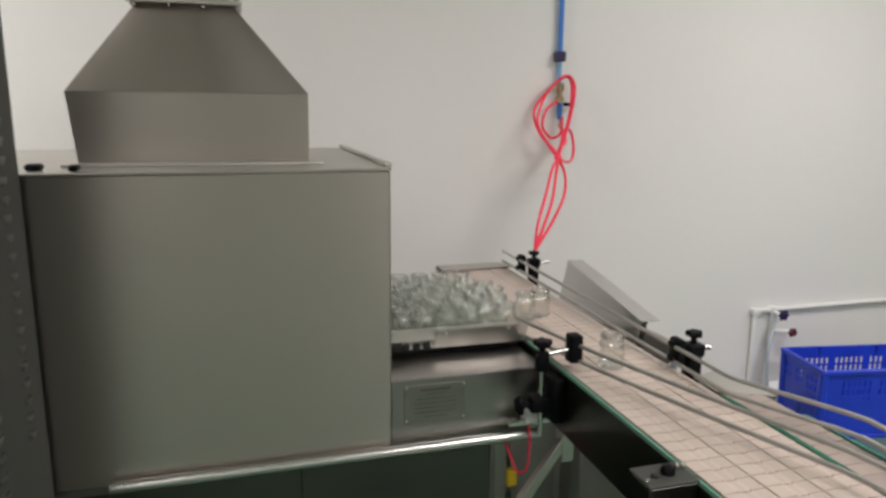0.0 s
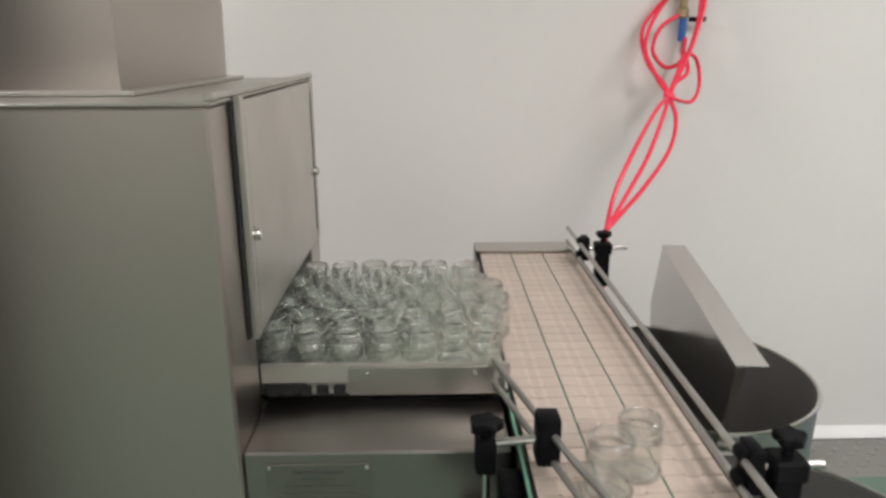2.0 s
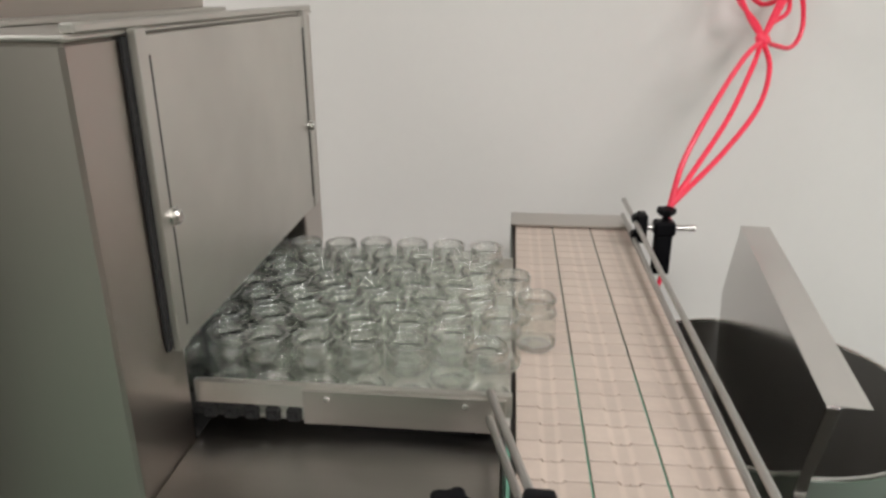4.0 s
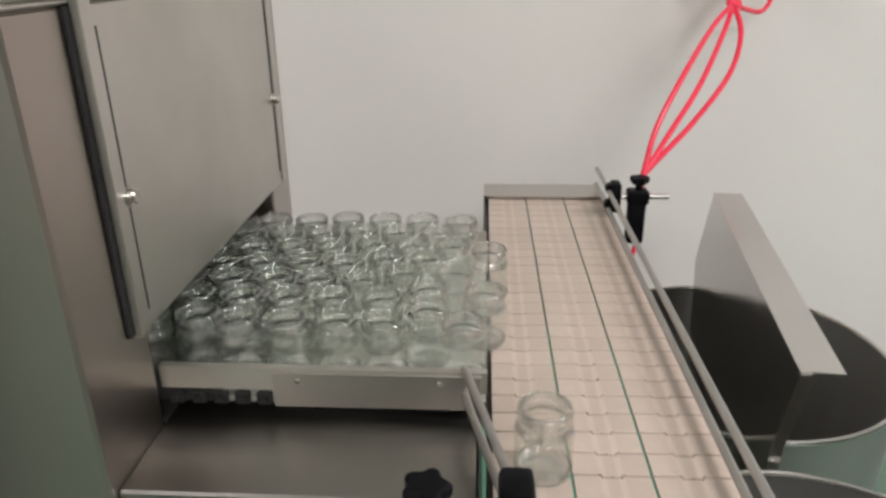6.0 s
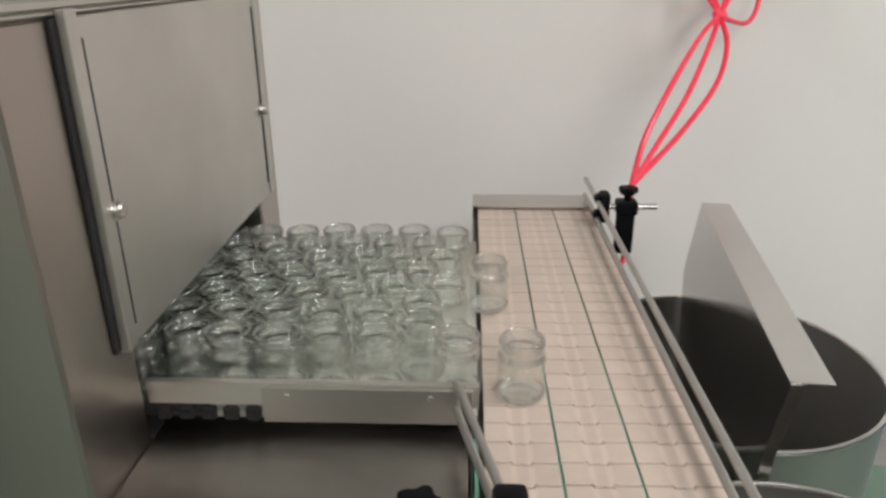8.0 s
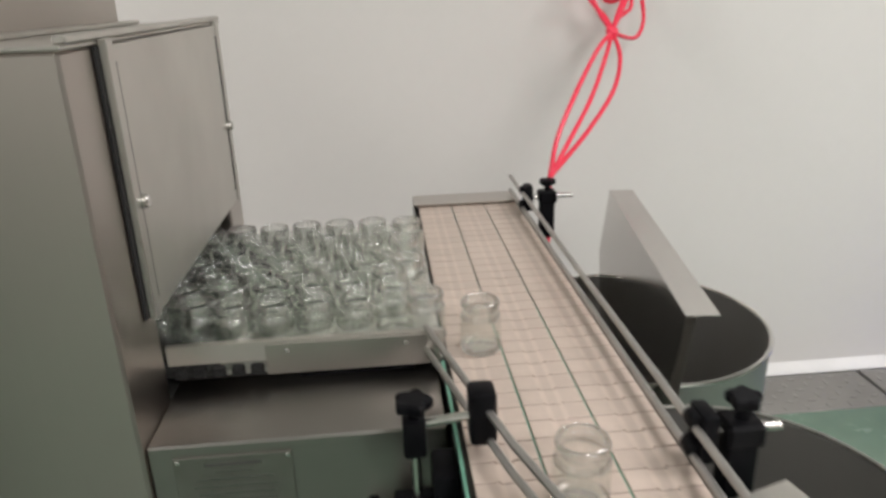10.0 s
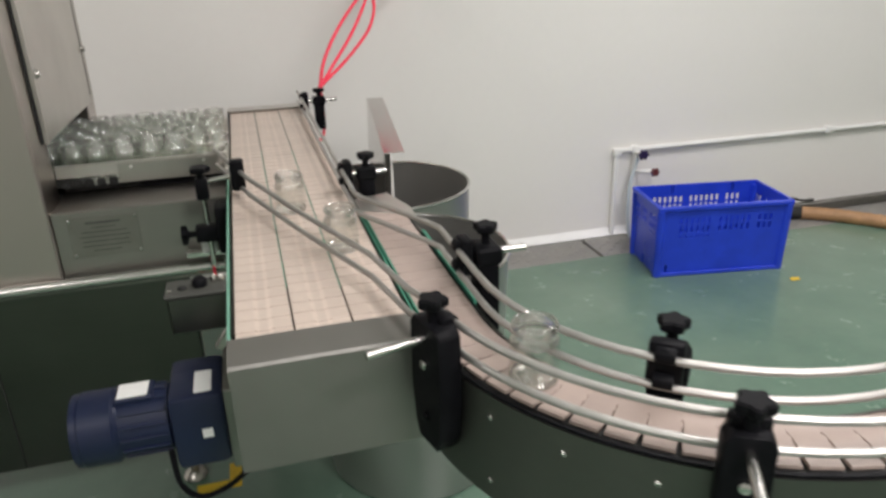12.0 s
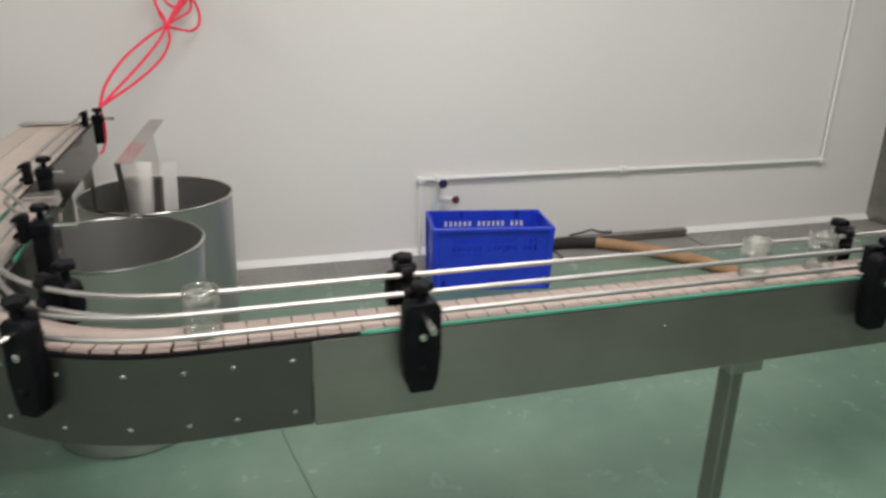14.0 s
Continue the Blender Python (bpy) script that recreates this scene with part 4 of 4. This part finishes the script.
part("hose_tie", lathe(bmesh.new(), [(0.016, -0.008), (0.019, -0.004), (0.019, 0.004), (0.016, 0.008)], 14, pose(*K, 35, 20, 0)), HOSE, hose)

# ---- floor clutter ----
mk = bmesh.new()
prism(mk, [(-0.215, -0.985), (-0.09, -0.985), (-0.09, -0.875), (-0.125, -0.875), (-0.125, -0.948), (-0.215, -0.948)], 0.0008, 0.0018, "z")
solid("floor_mark", mk, YELLOW, "yellow corner mark taped on the green floor", "floor marking")
sc = bmesh.new()
prism(sc, [(-0.022, -0.012), (0.018, -0.015), (0.024, 0.006), (0.002, 0.014), (-0.02, 0.01)], 0.0, 0.003, "z")
bmesh.ops.transform(sc, matrix=pose(2.382, -0.328, 0.0008), verts=sc.verts[:])
solid("paper_scrap", sc, YELLOW, "small yellow scrap lying on the green floor", "scrap")
th = thing("suction_hose", "tan ribbed hose with a dark connector on the floor", "hose")
hp = curve_through([(2.98, 0.33, 0.035), (3.1, 0.25, 0.035), (3.25, 0.1, 0.035), (3.42, -0.13, 0.035), (3.52, -0.4, 0.035), (3.55, -0.75, 0.035)], 10)
rb = bmesh.new()
tube(rb, hp, [0.034 + (0.003 if k % 2 else 0.0) for k in range(len(hp))], 14)
part("hose_body", rb, TAN, th)
part("connector", tube(bmesh.new(), [(2.62, 0.36, 0.034), (2.8, 0.37, 0.034), (2.99, 0.33, 0.035)], [0.03, 0.036, 0.036], 14), RUBBER, th, "dark rubber connector")
pl = thing("floor_pad", "dark flat bar lying along the wall foot", "bar")
part("bar", boxed((2.75, 0.395, 0.002), (3.7, 0.44, 0.055), 0.006), STEEL_DARK, pl)
pc2 = thing("cable_clump", "small black cable on the skirting", "cable")
part("cable", tube(bmesh.new(), curve_through([(2.85, 0.43, 0.062), (2.93, 0.42, 0.075), (3.0, 0.43, 0.085), (3.06, 0.42, 0.07), (3.15, 0.43, 0.062)], 6), 0.007, 8), RUBBER, pc2)
# thin raised tube that stands for a faint line on the floor
fc = bmesh.new()
tube(fc, curve_through([(0.90, -0.9, 0.003), (0.93, -1.25, 0.003), (0.99, -1.6, 0.003), (1.02, -2.0, 0.003)], 6), 0.0012, 8)
solid("floor_cable", fc, FLOOR_LINE, "thin faint green line across the floor", "cable")

# ---- slat chains ----
def slat_mesh(name, material, half_w, length, edge, tongue, step):
    """A chain plate: its top at z 0, travel along -y; a hinge tongue of half width tongue reaches step ahead of the plate, and a notch takes the next one's."""
    bm = bmesh.new()
    h, e = length / 2, edge / 2
    front = [(-half_w, -e), (-tongue - 0.0055, -h), (-tongue - 0.003, -h + 0.0016), (-tongue, -h + 0.0004), (-tongue + 0.001, -h - step), (-0.0018, -h - step), (-0.0012, -h - step + 0.0016),
             (0.0012, -h - step + 0.0016), (0.0018, -h - step), (tongue - 0.001, -h - step), (tongue, -h + 0.0004), (tongue + 0.003, -h + 0.0016), (tongue + 0.0055, -h), (half_w, -e)]
    rear = [(half_w, e), (tongue + 0.0016, h), (tongue + 0.0006, h - step), (-tongue - 0.0006, h - step), (-tongue - 0.0016, h), (-half_w, e)]
    line = front + rear
    lo = [bm.verts.new((x, y, -0.0045)) for x, y in line]
    up = [bm.verts.new((x, y, -0.0006)) for x, y in line]
    ti = [bm.verts.new((x * 0.988, y * 0.975, 0.0)) for x, y in line]
    n = len(line)
    for a, b in ((lo, up), (up, ti)):
        for k in range(n):
            bm.faces.new((a[k], a[(k + 1) % n], b[(k + 1) % n], b[k]))
    bm.faces.new(ti)
    bm.faces.new(lo[::-1])
    return mesh_of(name, bm, material, 25)


ROLL = 0.045
N1 = 103
TOP1 = (N1 * PITCH - 2 * math.pi * ROLL) / 2
Y1 = -0.035


def loop_pose(s, top, on_top):
    """Where a slat lies after s metres of its loop; on_top(s) is the pose on the upper run."""
    turn = math.pi * ROLL
    s %= 2 * (top + turn)
    if s <= top:
        return on_top(s)
    if s < top + turn:
        return on_top(top) @ Matrix.Translation((0, 0, -ROLL)) @ Matrix.Rotation((s - top) / ROLL, 4, "X") @ Matrix.Translation((0, 0, ROLL))
    if s <= 2 * top + turn:
        return on_top(2 * top + turn - s) @ Matrix.Translation((0, 0, -2 * ROLL)) @ Matrix.Rotation(math.pi, 4, "X")
    return on_top(0) @ Matrix.Translation((0, 0, -ROLL)) @ Matrix.Rotation(math.pi + (s - 2 * top - turn) / ROLL, 4, "X") @ Matrix.Translation((0, 0, ROLL))


TOP2A = 0.545
TOP2B = TOP2A + CR * math.pi / 2
N2 = 166
TOP2 = (N2 * PITCH2 - 2 * math.pi * ROLL) / 2


def run_two(s):
    """Upper run of the curved chain: down, round the bend, along the wall."""
    if s <= TOP2A:
        return pose(CX - CR, CY + TOP2A - s, B)
    if s <= TOP2B:
        a = (s - TOP2A) / CR
        return pose(CX - CR * math.cos(a), CY - CR * math.sin(a), B, 0, 0, math.degrees(a))
    return pose(CX + s - TOP2B, CY - CR, B, 0, 0, 90)


chains = []
mesh1 = slat_mesh("slat", BELT, 0.0411, 0.0344, 0.034, 0.0105, 0.0032)
mesh2 = slat_mesh("slat", BELT_PINK, 0.0408, 0.0372, 0.0348, 0.012, 0.0015)
for k in range(3):
    c = thing("slat_chain", "running tan plastic slat chain on the belt conveyor", "slat chain", "slat chains")
    slats = []
    for i in range(N1):
        ob = new("slat", mesh1)
        ob.parent = c
        slats.append((ob, (i + (0.75, 0.668, 0.64)[k]) * PITCH))
    xk = 0.0425 + 0.085 * k
    chains.append((slats, TOP1, lambda s, x=xk: pose(x, Y1 - s, B), 0.218, (0.0, TOP1)))
c = thing("slat_chain", "running pinkish plastic side-flexing chain in the curved conveyor", "slat chain", "slat chains")
slats = []
for i in range(N2):
    ob = new("slat", mesh2)
    ob.parent = c
    slats.append((ob, i * PITCH2))
chains.append((slats, TOP2, run_two, 0.235, (0.0, TOP2A) + tuple(TOP2A + (TOP2B - TOP2A) * q / 6 for q in range(1, 7)) + (TOP2,)))


# ---- glass jars ----
def jar_mesh():
    bm = bmesh.new()
    outside = [(0.0, 0.004), (0.02, 0.0025), (0.0235, 0.0), (0.0272, 0.0008), (0.0302, 0.004), (0.0314, 0.01), (0.0314, 0.052), (0.031, 0.057), (0.0299, 0.0615), (0.0282, 0.0648), (0.027, 0.067), (0.0269, 0.071),
               (0.0279, 0.0722), (0.0288, 0.0745), (0.0292, 0.078), (0.0288, 0.0815), (0.0277, 0.0836), (0.0261, 0.0842)]
    inside = [(0.0249, 0.0832), (0.0242, 0.08), (0.0241, 0.067), (0.0254, 0.0632), (0.0273, 0.0592), (0.0285, 0.0545), (0.0289, 0.048), (0.0289, 0.015), (0.0278, 0.0105), (0.024, 0.0075), (0.014, 0.0072), (0.0, 0.009)]
    pr = [(max(r, 0.0004), z) for r, z in outside + inside]
    lathe(bm, pr, 32)
    me = mesh_of("glass_jar", bm, GLASS, 60)
    me.materials.append(GLASS_THICK)
    # the rolled lip, the neck's shoulder and the heel are thick glass
    for f in me.polygons:
        z = f.center.z
        r = math.hypot(f.center.x, f.center.y)
        if z > 0.0705 or z < 0.0115 or 0.056 < z and r > 0.0262:
            f.material_index = 1
    return me


JAR = tagged(new("glass_jar", jar_mesh()), "empty clear glass jar with a wide threaded mouth", "jar", "glass jars")
DRIFT = 0.0018
rng = random.Random(4)
# jars that leave the tray; the rest keep clear of them
leavers = [(0.0065, -0.632), (-0.012, -0.712), (-0.002, -0.562)]
front_row = [(-0.037, -0.803), (-0.085, -0.762), (-0.14, -0.8), (-0.203, -0.799), (-0.266, -0.802), (-0.33, -0.8), (-0.385, -0.79), (-0.45, -0.8), (-0.515, -0.8)]
pts = []
for k in range(1, 7):
    for j in range(9):
        pts.append([-0.052 - 0.0655 * j - (0.033 if k % 2 else 0.0) + rng.uniform(-0.005, 0.005), -0.79 + 0.0595 * k + rng.uniform(-0.004, 0.004)])
P = np.array(pts + [list(q) for q in leavers + front_row])
free = len(pts)
for _ in range(250):
    d = P[:, None] - P[None]
    r = np.hypot(d[..., 0], d[..., 1]) + np.eye(len(P))
    push = np.where(r < 0.0638, (0.0638 - r) / r, 0.0) * 0.4
    np.fill_diagonal(push, 0.0)
    P[:free] += (d * push[..., None]).sum(1)[:free]
    P[:free, 1] = np.clip(P[:free, 1], -0.818, -0.42)
    P[:free, 0] = np.minimum(P[:free, 0], -0.036)
tray_jars = []
for n, (x, y) in enumerate(list(P[:free]) + front_row):
    if x < -0.62:
        continue
    z = 0.9037
    m0 = pose(x - 5 * DRIFT, y, z, 0, 0, rng.uniform(0, 360))
    tray_jars.append((copy_thing(JAR, m0), m0))
JAR_TAGS = "empty clear glass jar travelling on the slat chain"


def travel():
    """The way of the jars along the slanting guide and round the bend."""
    line = [(0.05, -0.9), (0.052, -1.0), (0.072, -1.09), (0.098, -1.17), (0.127, -1.25), (0.155, -1.35), (0.188, -1.47), (0.217, -1.57), (0.246, -1.655), (0.277, -1.75), (0.30, -1.86)]
    line += arc(CR, 190, 270, 8) + [(1.0, CY - CR), (1.5, CY - CR), (2.0, CY - CR), (2.6, CY - CR)]
    return line


LINE = travel()
LENS = [0.0]
for a, b in zip(LINE, LINE[1:]):
    LENS.append(LENS[-1] + math.hypot(b[0] - a[0], b[1] - a[1]))


def along(s):
    s = min(max(s, 0.0), LENS[-1])
    return tuple(float(np.interp(s, LENS, [q[i] for q in LINE])) for i in (0, 1))


def guided(t0, y0, step=0.4):
    """Rows of (t, x, y) from t0, when the jar is at y0 on its way, to the end."""
    s = float(np.interp(-y0, [-q[1] for q in LINE[:11]], LENS[:11]))
    rows, t = [], t0
    while t < 14.0 - 1e-6:
        rows.append((t, *along(s)))
        h = min(step, 14.0 - t)
        y = along(s)[1]
        s += h * (0.157 if y > -1.62 else 0.195 if y > -1.84 else 0.236)
        t += h
    rows.append((14.0, *along(s)))
    return rows


ROUTES = [
    [(0.0, 0.112, -1.107), (0.6, 0.124, -1.205)] + guided(1.0, -1.29),
    [(0.0, 0.055, -0.70), (0.5, 0.056, -0.81), (1.0, 0.052, -0.915), (1.5, 0.048, -1.04), (2.0, 0.089, -1.144)] + guided(1.47, -1.144)[6:],
    [(0.0, 0.112, -0.675), (0.5, 0.112, -0.78), (1.0, 0.112, -0.89), (1.5, 0.105, -1.008), (2.0, 0.138, -1.1), (3.0, 0.109, -1.2)] + guided(2.585, -1.2)[4:],
    [(0.0, -0.017, -0.632), (3.4, 0.012, -0.634), (4.0, 0.03, -0.636), (4.3, 0.038, -0.645), (4.6, 0.044, -0.675), (4.8, 0.048, -0.712), (5.0, 0.051, -0.757), (5.2, 0.052, -0.803), (5.4, 0.052, -0.852), (5.6, 0.052, -0.892), (5.8, 0.052, -0.934), (6.0, 0.054, -0.977), (6.2, 0.057, -1.026)] + guided(6.6, -1.09)[:3] + guided(10.9, -1.79),
    [(0.0, -0.036, -0.712), (5.5, -0.014, -0.711), (6.4, -0.004, -0.711), (7.1, 0.011, -0.712), (7.5, 0.026, -0.735), (7.7, 0.040, -0.752), (8.2, 0.05, -0.85), (8.8, 0.052, -0.975)] + guided(9.4, -1.112),
    [(0.0, -0.026, -0.562), (6.0, -0.002, -0.562), (8.0, 0.014, -0.562), (8.5, 0.03, -0.566), (9.0, 0.04, -0.63), (9.5, 0.05, -0.73), (9.8, 0.052, -0.793), (10.0, 0.053, -0.84), (10.4, 0.054, -0.935), (10.7, 0.06, -1.015)] + guided(11.0, -1.098),
]
route_jars = []
for rows in ROUTES:
    ob = copy_thing(JAR, pose(rows[0][1], rows[0][2], B + 0.0003))
    tagged(ob, JAR_TAGS, "jar", "glass jars")
    route_jars.append((ob, rows))
bpy.data.objects.remove(JAR)


# ---- what moves ----
def motions():
    for ob, m in tray_jars:
        walk(ob, [(0.0, m), (14.0, Matrix.Translation((14 * DRIFT, 0, 0)) @ m)])
    for ob, rows in route_jars:
        walk(ob, [(t, pose(x, y, B + 0.0004 if x > 0.02 else 0.9037)) for t, x, y in rows])
    for slats, top, on_top, speed, marks in chains:
        turn = math.pi * ROLL
        loop = 2 * (top + turn)
        stops = set()
        for q in marks:
            stops |= {q, (2 * top + turn - q) % loop}
        stops |= {top + turn * q / 4 for q in range(5)} | {2 * top + turn + turn * q / 4 for q in range(4)}
        for base in (0.0, top + turn):
            stops |= {base + 0.04, base + top - 0.04}
            stops |= {base + 0.15 * k for k in range(1, int(top / 0.15))}
        for ob, s0 in slats:
            times = {0.0, 14.0}
            for q in stops:
                t = ((q - s0) % loop) / speed
                while t < 14.0:
                    times.add(t)
                    t += loop / speed
            last, rows = -1.0, []
            for t in sorted(times):
                if frame(t) > last:
                    rows.append((t, loop_pose(s0 + speed * (frame(t) - 1) / FPS, top, on_top)))
                    last = frame(t)
            walk(ob, rows)


motions()
